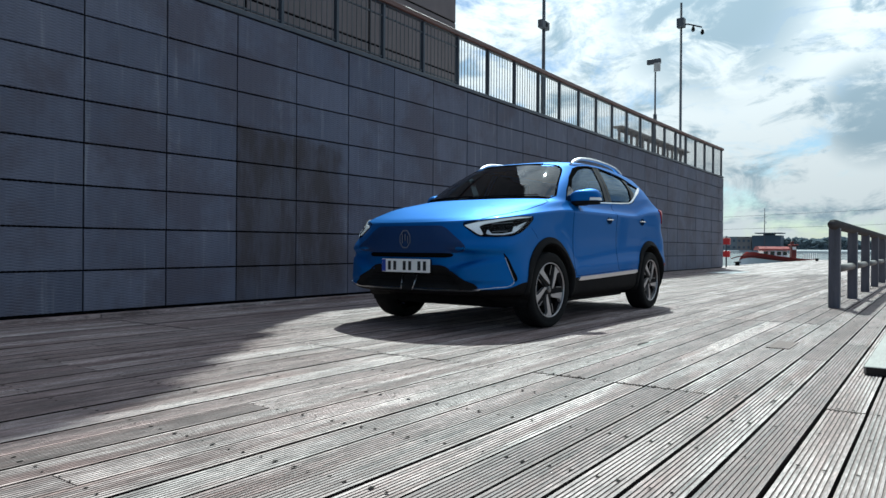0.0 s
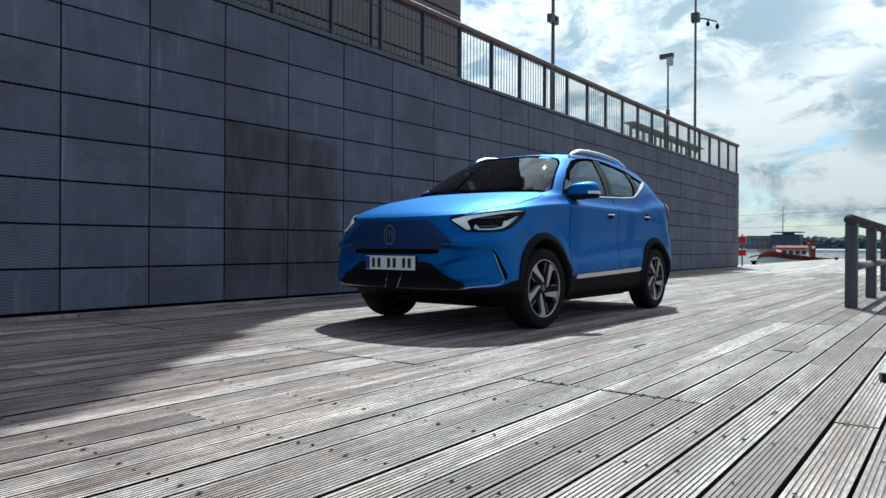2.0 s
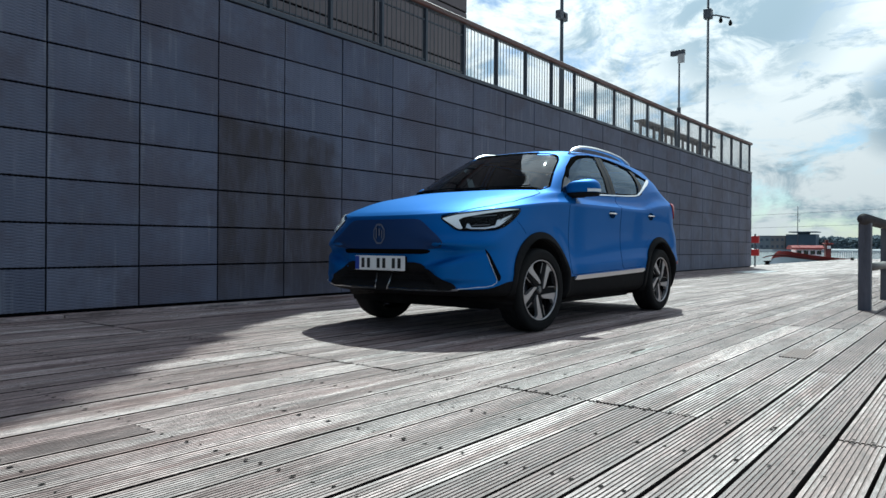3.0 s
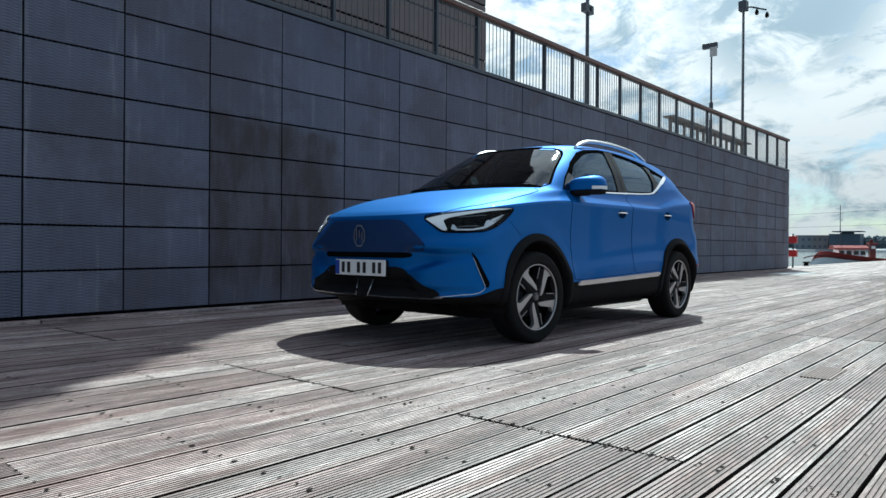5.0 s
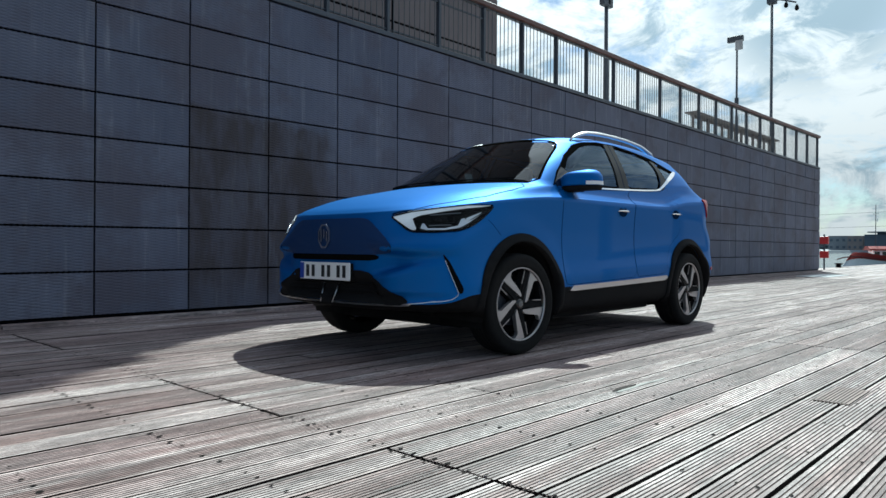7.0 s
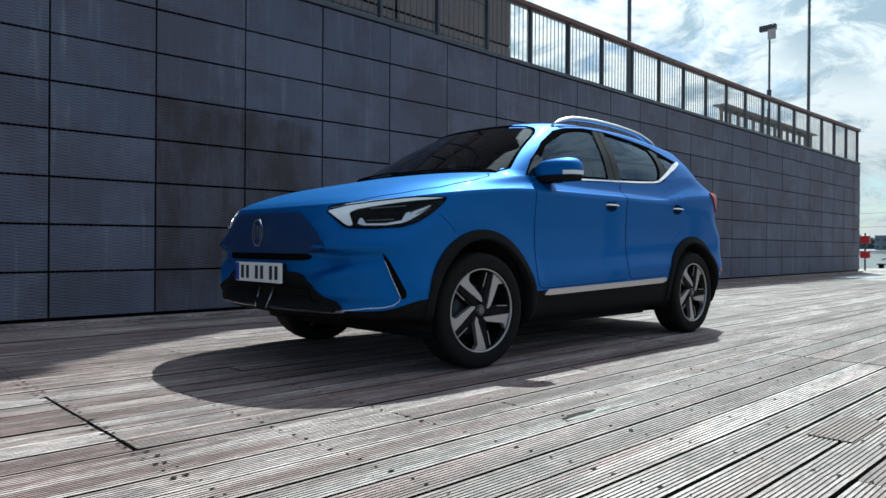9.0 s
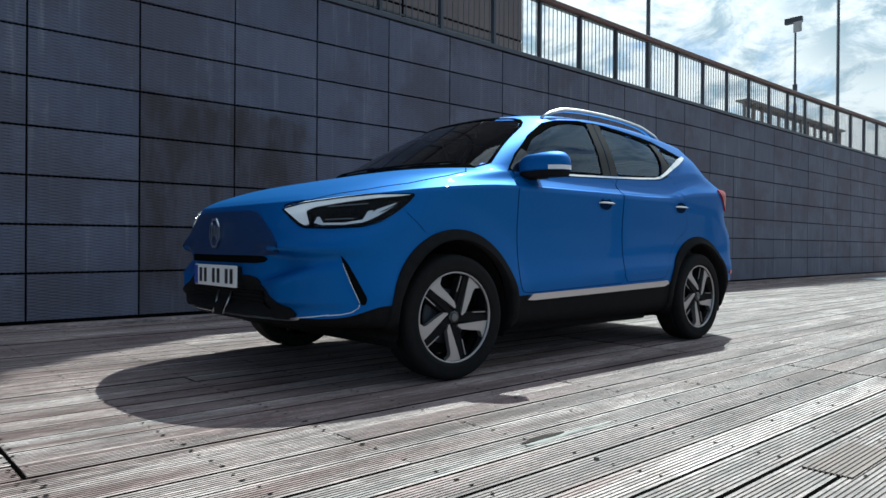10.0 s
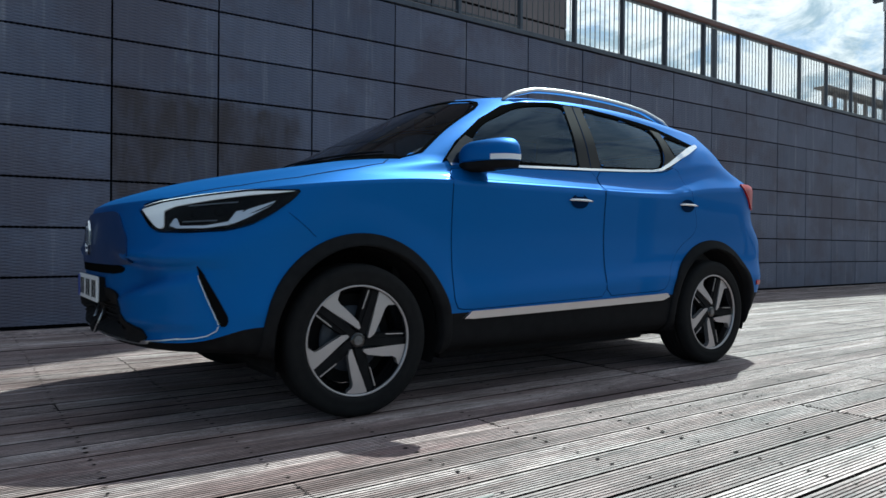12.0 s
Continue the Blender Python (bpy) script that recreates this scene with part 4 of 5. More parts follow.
FRONT_GLASS = soften([(-0.748, 1.170), (-0.690, 1.285), (-0.618, 1.42), (-0.562, 1.505), (-0.49, 1.554), (-0.25, 1.573), (0.25, 1.573), (0.49, 1.554), (0.562, 1.505), (0.618, 1.42), (0.690, 1.285), (0.748, 1.170), (0.35, 1.174), (-0.35, 1.174)], 1)
REAR_GLASS = soften([(-0.60, 1.30), (-0.45, 1.47), (0.45, 1.47), (0.60, 1.30)])


def glazed(p, j):
    if p.z < 1.12:
        return in_arch(p)
    if j > NF * 0.55 and j < NF + NS + NR * 0.5 and any(inside(w, p.y, p.z) for w in SIDE_GLASS):
        return True
    if j < NF * 0.9 and p.y < 2.05 and inside(FRONT_GLASS, p.x, p.z):
        return True
    return j > NF + NS + 4 and inside(REAR_GLASS, p.x, p.z)


from mathutils.bvhtree import BVHTree
from mathutils.geometry import delaunay_2d_cdt

whole = skin(0, len(ROWS_) - 1)
for f in whole.faces:
    f.normal_update()
HULL = BVHTree.FromBMesh(whole)
whole.free()
DIAG = math.sqrt(0.5)
VIEWS = {
    "side": (lambda a, b: Vector((3, a, b)), Vector((-1, 0, 0))),
    "front": (lambda a, b: Vector((a, -3, b)), Vector((0, 1, 0))),
    "back": (lambda a, b: Vector((a, 8, b)), Vector((0, -1, 0))),
    "top": (lambda a, b: Vector((a, b, 4)), Vector((0, 0, -1))),
    "corner": (lambda a, b: Vector((a * DIAG, a * DIAG, b)) + Vector((3, -3, 0)), Vector((-DIAG, DIAG, 0))),
}


def on_skin(view, a, b, off):
    start, way = VIEWS[view]
    place, normal, _, _ = HULL.ray_cast(start(a, b), way)
    if place is None:
        place, normal, _, _ = HULL.find_nearest(start(a, b) + way * (3.0 if view != "corner" else 4.0))
    if normal.dot(way) > 0:
        normal = -normal
    return place + normal * off, normal


def resample(line, step, closed):
    pts = line + line[:1] if closed else line
    out = []
    for (x0, y0), (x1, y1) in zip(pts, pts[1:]):
        k = max(1, math.ceil(math.hypot(x1 - x0, y1 - y0) / step))
        out += [(x0 + (x1 - x0) * i / k, y0 + (y1 - y0) * i / k) for i in range(k)]
    return out if closed else out + [pts[-1]]


def both(name, bm, material, parent, mirror, label="", smooth=True):
    """One part, or a pair of mirrored parts."""
    obs = []
    if mirror:
        other = bm.copy()
        for v in other.verts:
            v.co.x = -v.co.x
        bmesh.ops.reverse_faces(other, faces=other.faces)
        obs.append(part(name, other, material, parent[1] if isinstance(parent, tuple) else parent, label, smooth))
    obs.insert(0, part(name, bm, material, parent[0] if isinstance(parent, tuple) else parent, label, smooth))
    return tuple(obs) if mirror else obs[0]


def patch(name, poly, view, off, material, parent=None, mirror=True, step=0.03, skirt=0.02, label=""):
    """A sheet that follows the bodywork inside a drawn outline."""
    if sum(x0 * y1 - x1 * y0 for (x0, y0), (x1, y1) in zip(poly, poly[1:] + poly[:1])) < 0:
        poly = poly[::-1]
    ring = resample(poly, step, True)
    lo = [min(p[i] for p in ring) for i in (0, 1)]
    hi = [max(p[i] for p in ring) for i in (0, 1)]
    pts = list(ring)
    a = lo[0] + step / 2
    while a < hi[0]:
        b = lo[1] + step / 2
        while b < hi[1]:
            if inside(ring, a, b) and all((a - x) ** 2 + (b - y) ** 2 > (step * 0.45) ** 2 for x, y in ring):
                pts.append((a, b))
            b += step
        a += step
    vs, _, faces, *_ = delaunay_2d_cdt([Vector(p) for p in pts], [], [list(range(len(ring)))], 1, 1e-6)
    bm = bmesh.new()
    top = [bm.verts.new(on_skin(view, v.x, v.y, off)[0]) for v in vs]
    for f in faces:
        bm.faces.new([top[i] for i in f])
    if skirt:
        rim = [e for e in bm.edges if len(e.link_faces) == 1]
        low = {}
        for e in rim:
            for v in e.verts:
                if v not in low:
                    _, n, _, _ = HULL.find_nearest(v.co)
                    side = v.co - HULL.find_nearest(v.co)[0]
                    if n.dot(side) < 0 and off > 0:
                        n = -n
                    low[v] = bm.verts.new(v.co - n * skirt)
        for e in rim:
            p, q = e.verts
            bm.faces.new((p, q, low[q], low[p]))
            e.smooth = False
    return both(name, bm, material, parent or car, mirror, label)


def ribbon(name, line, view, width, off, material, parent=None, mirror=True, closed=False, step=0.02, skirt=0.012, label="", shift=0.0):
    """A strip along a drawn line on the bodywork; width may be a function of 0..1 along it."""
    pts = resample(line, step, closed)
    n = len(pts)
    bm = bmesh.new()
    rows = []
    for i, (a, b) in enumerate(pts):
        p, q = pts[(i - 1) % n if closed else max(i - 1, 0)], pts[(i + 1) % n if closed else min(i + 1, n - 1)]
        d = Vector((q[0] - p[0], q[1] - p[1])).normalized()
        w = width(i / (n - 1)) if callable(width) else width
        ends = []
        for s in (-0.5, 0.5):
            x, y = a - d.y * (s * w + shift), b + d.x * (s * w + shift)
            place, normal = on_skin(view, x, y, off)
            ends.append((bm.verts.new(place), bm.verts.new(place - normal * skirt)))
        rows.append(ends)
    pairs = list(zip(rows, rows[1:])) + ([(rows[-1], rows[0])] if closed else [])
    for r0, r1 in pairs:
        (a0, al), (b0, bl) = r0
        (a1, am), (b1, bmv) = r1
        bm.faces.new((a0, b0, b1, a1))
        bm.faces.new((al, a0, a1, am))
        bm.faces.new((b0, bl, bmv, b1))
    for r0, r1 in pairs:
        for i in (0, 1):
            e = bm.edges.get((r0[i][0], r1[i][0]))
            if e:
                e.smooth = False
    return both(name, bm, material, parent or car, mirror, label)


# shell
part("body", skin(KEY[2], len(ROWS_) - 1, glazed), PAINT, car, "bright blue painted bodywork", True)
part("lower_cladding", skin(0, KEY[2], lambda p, j: in_arch(p)), BLACK, car, "matt black plastic sill and bumper cladding", True)

# arches, liners, floor
for hub in (FRONT_HUB + ARCH_SHIFT, REAR_HUB + ARCH_SHIFT):
    bm = bmesh.new()
    rows = []
    steps = 60
    for i in range(steps + 1):
        q = radians(-14 + 208 * i / steps)
        ring = []
        for r, off in ((ARCH_R - 0.004, -0.045), (ARCH_R - 0.004, 0.010), (ARCH_R + 0.006, 0.017), (ARCH_R + 0.044, 0.014), (ARCH_R + 0.051, 0.008), (ARCH_R + 0.052, -0.01)):
            a, b = hub + r * math.cos(q), HUB_Z + r * math.sin(q)
            ring.append(bm.verts.new(on_skin("side", a, max(b, 0.24), off)[0]))
        rows.append(ring)
    for r0, r1 in zip(rows, rows[1:]):
        for k in range(5):
            bm.faces.new((r0[k], r0[k + 1], r1[k + 1], r1[k]))
    both("arch_trim", bm, BLACK, car, True, "matt black wheel arch moulding")
    bm = bmesh.new()
    rows = []
    for i in range(31):
        q = radians(-20 + 220 * i / 30)
        rows.append([bm.verts.new((x, hub + 0.405 * math.cos(q), HUB_Z + 0.405 * math.sin(q))) for x in (0.50, 0.855)])
    for r0, r1 in zip(rows, rows[1:]):
        bm.faces.new((r0[0], r0[1], r1[1], r1[0]))
    bm.faces.new([r[0] for r in rows])
    both("arch_liner", bm, BLACK, car, True, "black wheel arch liner")
part("underbody", box((-0.62, 0.62, 0.175), (0.62, 4.0, 0.27), 0.03), BLACK, car)
part("battery_tray", box((-0.74, 1.45, 0.185), (0.74, 3.0, 0.30), 0.02), BLACK, car)
# unseen boxes added in the nose to stop light leaking through the body
part("bulkhead_light_block", box((-0.70, 1.20, 0.45), (0.70, 1.24, 1.06)), BLACK, car)
part("nose_light_block", box((-0.48, 0.40, 0.31), (0.48, 1.16, 0.80), 0.04), BLACK, car)
part("front_skid_plate", box((-0.55, 0.42, 0.272), (0.55, 0.92, 0.30), 0.01), BLACK, car)

# glazing
for w, nm in zip(SIDE_GLASS, ("front_side_window", "rear_side_window", "quarter_window")):
    for ob in patch(nm, w, "side", -0.004, GLASS, skirt=0, label="dark tinted side glass"):
        ob.visible_shadow = False
    ribbon("window_seal", w, "side", 0.013, 0.002, SEAL, closed=True, shift=-0.004)
patch("window_frame", [(1.414, 1.155), (1.527, 1.269), (1.728, 1.412), (1.935, 1.520), (2.064, 1.556), (2.30, 1.582), (2.458, 1.580), (2.458, 1.566), (2.40, 1.566), (2.22, 1.560), (2.02, 1.524), (1.73, 1.394), (1.490, 1.172)], "side", 0.0030, SEAL, label="black front door window frame")
patch("window_frame", [(2.462, 1.584), (2.58, 1.583), (2.814, 1.568), (3.06, 1.545), (3.20, 1.528), (3.36, 1.485), (3.55, 1.422), (3.50, 1.418), (3.36, 1.450), (3.20, 1.496), (3.12, 1.500), (2.90, 1.540), (2.53, 1.566), (2.462, 1.566)], "side", 0.0030, SEAL, label="black rear door window frame")
ob = patch("windscreen", FRONT_GLASS, "front", -0.002, SCREEN, mirror=False, step=0.05, skirt=0, label="tinted windscreen reflecting the sky")
ribbon("windscreen_frit", FRONT_GLASS, "front", 0.011, 0.0015, SEAL, mirror=False, closed=True, step=0.03)
ob = patch("rear_window", REAR_GLASS, "back", -0.002, GLASS, mirror=False, step=0.05, skirt=0)
ob.visible_shadow = False
ribbon("rear_window_seal", REAR_GLASS, "back", 0.03, 0.002, GLOSS_BLACK, mirror=False, closed=True)
patch("b_pillar", [(2.362, 1.184), (2.392, 1.572), (2.540, 1.577), (2.535, 1.196)], "side", 0.0035, PILLAR, label="black door pillar")
ribbon("pillar_gap", [(2.452, 1.19), (2.470, 1.575)], "side", 0.006, 0.0045, GAP)
patch("c_pillar", [(3.03, 1.224), (3.11, 1.243), (3.158, 1.325), (3.163, 1.43), (3.135, 1.503), (3.222, 1.49), (3.242, 1.37), (3.275, 1.302), (3.16, 1.240), (3.06, 1.218)], "side", 0.0035, PILLAR)
patch("mirror_sail", soften([(1.42, 1.148), (1.535, 1.262), (1.62, 1.322), (1.66, 1.170), (1.60, 1.155)], 1), "side", 0.004, GLOSS_BLACK)
BELT = [(1.455, 1.143), (1.7, 1.157), (1.97, 1.168), (2.45, 1.188), (2.80, 1.205), (3.0, 1.219), (3.08, 1.232), (3.18, 1.272), (3.32, 1.338), (3.45, 1.392), (3.56, 1.432)]
ribbon("belt_trim", BELT, "side", lambda t: 0.012 + 0.032 * max(0.0, t - 0.72) / 0.28 * (1 - max(0, t - 0.93) / 0.09), 0.007, CHROME, label="chrome strip under the side windows")

# doors, bonnet, tailgate
FRONT_DOOR = [(1.425, 1.118), (1.425, 0.455), (1.50, 0.443), (2.480, 0.474), (2.480, 1.178), (2.0, 1.158), (1.70, 1.145)]
REAR_DOOR = [(2.492, 1.179), (2.492, 0.475), (2.98, 0.490), (3.035, 0.52), (3.08, 0.64), (3.18, 0.755), (3.33, 0.835), (3.36, 0.90), (3.30, 1.05), (3.24, 1.265), (3.10, 1.212), (2.95, 1.205)]
front_door = patch("front_door", soften(FRONT_DOOR, 1), "side", 0.002, PAINT, step=0.025, skirt=0.004, label="blue front door")
rear_door = patch("rear_door", soften(REAR_DOOR, 1), "side", 0.002, PAINT, step=0.025, skirt=0.004, label="blue rear door")
ribbon("door_gap", soften(FRONT_DOOR, 1), "side", 0.0045, 0.0005, GAP, closed=True, shift=-0.002)
ribbon("door_gap", soften(REAR_DOOR, 1), "side", 0.0045, 0.0005, GAP, closed=True, shift=-0.002)
for doors, hy, hz in ((front_door, 2.190, 1.000), (rear_door, 3.155, 1.014)):
    bm = bmesh.new()
    c, nrm = on_skin("side", hy + 0.09, hz - 0.003, 0)
    cup = lathe([(0.0, 0.001), (0.001, 0.05), (0.004, 0.06), (0.006, 0.064)], "X", 24, (0, 0, 0))
    for v in cup.verts:
        v.co = Vector((c.x + 0.0042 + v.co.x * 0.2, c.y + v.co.y * 1.05, c.z + v.co.z * 0.62))
    both("handle_cup", cup, GAP, doors, True, "shadowed grip recess")
    x0 = c.x
    pts = [(x0 + 0.003, hy + 0.005, hz), (x0 + 0.014, hy + 0.02, hz + 0.002), (x0 + 0.019, hy + 0.06, hz + 0.003), (x0 + 0.019, hy + 0.13, hz + 0.003), (x0 + 0.013, hy + 0.18, hz + 0.001), (x0 + 0.001, hy + 0.195, hz)]
    both("handle", add_tube(bm, pts, [0.005, 0.0068, 0.0075, 0.0075, 0.0068, 0.0045], 10, 1.0), CHROME, doors, True, "chrome pull handle")
SILL = [(1.475, 0.402), (1.52, 0.434), (2.30, 0.452), (3.02, 0.472), (3.04, 0.452), (2.98, 0.432), (2.2, 0.413), (1.54, 0.398)]
patch("sill_trim", SILL, "side", 0.014, SATIN, step=0.03, label="satin silver sill strip")
BONNET = [(-0.50, 0.125), (0.0, 0.10), (0.50, 0.125), (0.60, 0.20), (0.725, 0.45), (0.785, 0.68), (0.792, 0.95), (0.775, 1.10), (0.70, 1.17), (0.62, 1.07)]
ribbon("bonnet_gap", BONNET[2:9], "top", 0.008, 0.0008, GAP)
ribbon("wing_gap", [(0.605, 0.878), (0.685, 0.813), (0.72, 0.780)], "side", 0.0022, 0.0008, GAP)

ribbon("windscreen_cowl", [(-0.70, 1.21), (-0.55, 1.11), (-0.3, 1.025), (0.0, 1.0), (0.3, 1.025), (0.55, 1.11), (0.70, 1.21)], "top", 0.024, 0.002, SEAL, mirror=False, label="black cowl under the windscreen", shift=0.012)
for s, e in ((-0.05, 0.62), (-0.60, -0.02)):
    pts = []
    for i in range(9):
        t = i / 8
        x = s + (e - s) * t
        p, nrm = on_skin("front", x, 1.180 + 0.016 * t, 0.009)
        pts.append(p)
    part("wiper", tube(pts, [0.007] * 4 + [0.005] * 5, 6), BLACK, car, "black wiper blade")
ribbon("tailgate_gap", [(0.62, 1.0), (0.55, 0.62), (0.0, 0.60)], "back", 0.008, 0.001, GAP)

# spoiler and roof rails
bm = bmesh.new()
sp = []
for i in range(25):
    x = -0.52 + 1.04 * i / 24
    f = 1 - (x / 0.54) ** 4
    sp.append([bm.verts.new((x, y, z)) for y, z in ((3.70, 1.520 + 0.020 * f), (3.88 + 0.09 * f, 1.490 + 0.016 * f), (3.885 + 0.09 * f, 1.476 + 0.016 * f), (3.70, 1.47))])
for r0, r1 in zip(sp, sp[1:]):
    for k in range(4):
        bm.faces.new((r0[k], r0[(k + 1) % 4], r1[(k + 1) % 4], r1[k]))
bm.faces.new(sp[0])
bm.faces.new(sp[-1][::-1])
part("spoiler", bm, PAINT, car, "blue roof spoiler", True)

bm = bmesh.new()
pts, rad = [], []
for i in range(33):
    t = i / 32
    y = 1.99 + 1.53 * t
    base, _ = on_skin("top", 0.565 - 0.03 * t, y, 0)
    lift = 0.052 * min(1, (t / 0.16)) ** 0.6 * min(1, ((1 - t) / 0.20)) ** 0.7
    pts.append((base.x, y, base.z + lift + 0.002))
    rad.append(0.025 if 0.04 < t < 0.96 else 0.012)
both("roof_rail", add_tube(bm, pts, rad, 10, 0.62), RAIL_SILVER, car, True, "bright silver roof rail")
# lamps
HL = soften([(0.432, 0.884), (0.55, 0.913), (0.73, 0.939), (0.90, 0.963), (1.078, 0.972), (1.05, 0.930), (0.985, 0.868), (0.92, 0.822), (0.845, 0.798), (0.70, 0.788), (0.562, 0.790), (0.528, 0.805)], 1, 0.012)
lamp = patch("headlight", HL, "corner", 0.004, SEAL, step=0.02, skirt=0.02, label="slim headlight with a white light guide in a black housing")
GUIDE = soften([(0.449, 0.8815), (0.557, 0.9085), (0.73, 0.9335), (0.90, 0.9575), (1.058, 0.9665), (1.00, 0.955), (0.90, 0.942), (0.75, 0.917), (0.61, 0.891), (0.566, 0.872), (0.592, 0.806), (0.570, 0.801), (0.545, 0.812)], 1, 0.006)
patch("light_guide", GUIDE, "corner", 0.009, DAYLIGHT, lamp, step=0.015, skirt=0.006, label="white daytime light guide")
LOW = [(0.615, 0.812), (0.65, 0.802), (0.76, 0.804), (0.845, 0.818), (0.90, 0.862), (0.985, 0.914), (0.99, 0.922), (0.90, 0.884), (0.872, 0.862), (0.84, 0.832), (0.76, 0.814), (0.66, 0.812), (0.638, 0.842), (0.626, 0.842)]
patch("lower_guide", LOW, "corner", 0.008, REFLECTOR, lamp, step=0.015, skirt=0.005, label="bright lower reflector strip")
for h, z, r in ((0.715, 0.862, 0.026), (0.80, 0.873, 0.024)):
    c, nrm = on_skin("corner", h, z, 0.006)
    bm = lathe([(0.0, 0.001), (0.004, r * 0.6), (0.0, r * 0.85), (-0.002, r)], "X", 20)
    m = nrm.to_track_quat("X", "Z").to_matrix().to_4x4()
    for v in bm.verts:
        v.co = c + (m @ v.co)
    both("projector", bm, SEAL, lamp, True)
patch("reflector_fin", [(0.835, 0.822), (0.860, 0.874), (0.884, 0.880), (0.876, 0.852), (0.93, 0.874), (0.985, 0.908), (0.905, 0.850), (0.86, 0.824)], "corner", 0.0085, REFLECTOR, lamp, step=0.012, skirt=0.004, label="bright inner reflector fin")
ribbon("louvre", [(0.665, 0.829), (0.80, 0.836)], "corner", 0.004, 0.008, SATIN_DARK, lamp, step=0.015, skirt=0.003)
ribbon("louvre", [(0.672, 0.893), (0.86, 0.912)], "corner", 0.004, 0.008, SATIN_DARK, lamp, step=0.015, skirt=0.003)
for ob in patch("lens_cover", HL, "corner", 0.016, CLEAR, lamp, step=0.025, skirt=0.012, label="clear headlight cover"):
    ob.visible_shadow = False
TL = soften([(3.83, 1.178), (3.98, 1.178), (4.12, 1.165), (4.19, 1.13), (4.19, 1.02), (4.00, 1.015), (3.955, 1.065)], 1, 0.02)
patch("tail_light", TL, "side", 0.012, RED_LAMP, step=0.02, label="red tail lamp")
patch("tail_light_inner", [(0.42, 1.03), (0.42, 1.14), (0.72, 1.15), (0.72, 1.03)], "back", 0.010, RED_LAMP, label="red tail lamp")
patch("reflector", [(4.02, 0.50), (4.10, 0.50), (4.10, 0.53), (4.02, 0.53)], "side", 0.006, RED_LAMP)

# front panel, intakes, trim
GRILLE = soften([(-0.32, 0.880), (0.32, 0.880), (0.375, 0.862), (0.45, 0.804), (0.580, 0.704), (0.555, 0.676), (0.45, 0.656), (-0.45, 0.656), (-0.555, 0.676), (-0.580, 0.704), (-0.45, 0.804), (-0.375, 0.862)], 1, 0.02)


def grille_paint():
    m = principled("ribbed_blue_panel", (0.0, 0.036, 0.140), 0.48, 0.35, 0.12)
    n, k = m.node_tree.nodes, m.node_tree.links
    geo, mp, w, bp = n.new("ShaderNodeTexCoord"), n.new("ShaderNodeMapping"), n.new("ShaderNodeTexVoronoi"), n.new("ShaderNodeBump")
    mp.inputs["Scale"].default_value = (55, 55, 110)
    bp.inputs["Strength"].default_value, bp.inputs["Distance"].default_value = 0.5, 0.004
    k.new(geo.outputs["Object"], mp.inputs["Vector"])
    k.new(mp.outputs["Vector"], w.inputs["Vector"])
    k.new(w.outputs["Distance"], bp.inputs["Height"])
    k.new(bp.outputs["Normal"], n["Principled BSDF"].inputs["Normal"])
    return m


front_panel = patch("front_panel", GRILLE, "front", 0.008, grille_paint(), mirror=False, step=0.035, label="closed blue front panel with fine scale pattern")
ribbon("panel_gap", GRILLE, "front", 0.008, 0.001, GAP, mirror=False, closed=True, shift=-0.004)
patch("upper_slot", soften([(-0.42, 0.657), (0.42, 0.657), (0.455, 0.640), (0.42, 0.618), (-0.42, 0.618), (-0.455, 0.640)], 1), "front", 0.004, SEAL, mirror=False, label="narrow black air slot")
patch("lower_grille", soften([(-0.36, 0.556), (0.36, 0.556), (0.43, 0.512), (0.662, 0.385), (0.645, 0.360), (-0.645, 0.360), (-0.662, 0.385), (-0.43, 0.512)], 1), "front", 0.009, BLACK, mirror=False, label="black lower air intake")
for i in range(4):
    z = 0.405 + 0.026 * i
    ribbon("grille_bar", [(-0.50 + 0.03 * i, z), (0.50 - 0.03 * i, z)], "front", 0.010, 0.020, BLACK, mirror=False, step=0.05)
ribbon("lip_trim", [(0.055, 0.353), (0.27, 0.351), (0.61, 0.357), (0.74, 0.372), (0.80, 0.382)], "front", 0.0045, 0.010, SATIN, step=0.012, label="silver line along the bumper lip")
ribbon("corner_trim", [(0.690, 0.379), (0.76, 0.384), (0.805, 0.393), (0.836, 0.412), (0.841, 0.428)], "corner", lambda t: 0.005 - 0.002 * t, 0.006, SATIN, step=0.012, label="silver line round the bumper corner")
ribbon("slit_trim", [(0.842, 0.434), (0.80, 0.528), (0.762, 0.622)], "corner", 0.0025, 0.007, REFLECTOR, step=0.012, label="fine line in the air slit")
ends = [on_skin("front", 0.060, 0.358, 0.020)[0], on_skin("front", 0.078, 0.478, 0.022)[0]]
both("duct_trim", tube([ends[0], ends[0].lerp(ends[1], 0.5), ends[1]], 0.0045, 8), SATIN, car, True, "silver upright strip")
patch("centre_duct", [(-0.055, 0.350), (0.055, 0.350), (0.07, 0.47), (-0.07, 0.47)], "front", 0.022, BLACK, mirror=False)
patch("air_blade", soften([(0.750, 0.668), (0.790, 0.615), (0.876, 0.455), (0.868, 0.425), (0.846, 0.428), (0.803, 0.528), (0.760, 0.630)], 1, 0.01), "corner", 0.005, SEAL, step=0.015, label="black upright air slit")

# number plate: blank bars for its characters
plate = part("number_plate", box((-0.262, -0.012, 0.489), (0.262, -0.002, 0.602), 0.006), WHITE, car, "white number plate with a blue edge band")
part("plate_holder", box((-0.258, -0.0015, 0.493), (0.258, 0.060, 0.598), 0.004, 1), BLACK, car)
part("blue_band", box((-0.256, -0.0145, 0.494), (-0.214, -0.0122, 0.597)), PLATE_BLUE, plate)
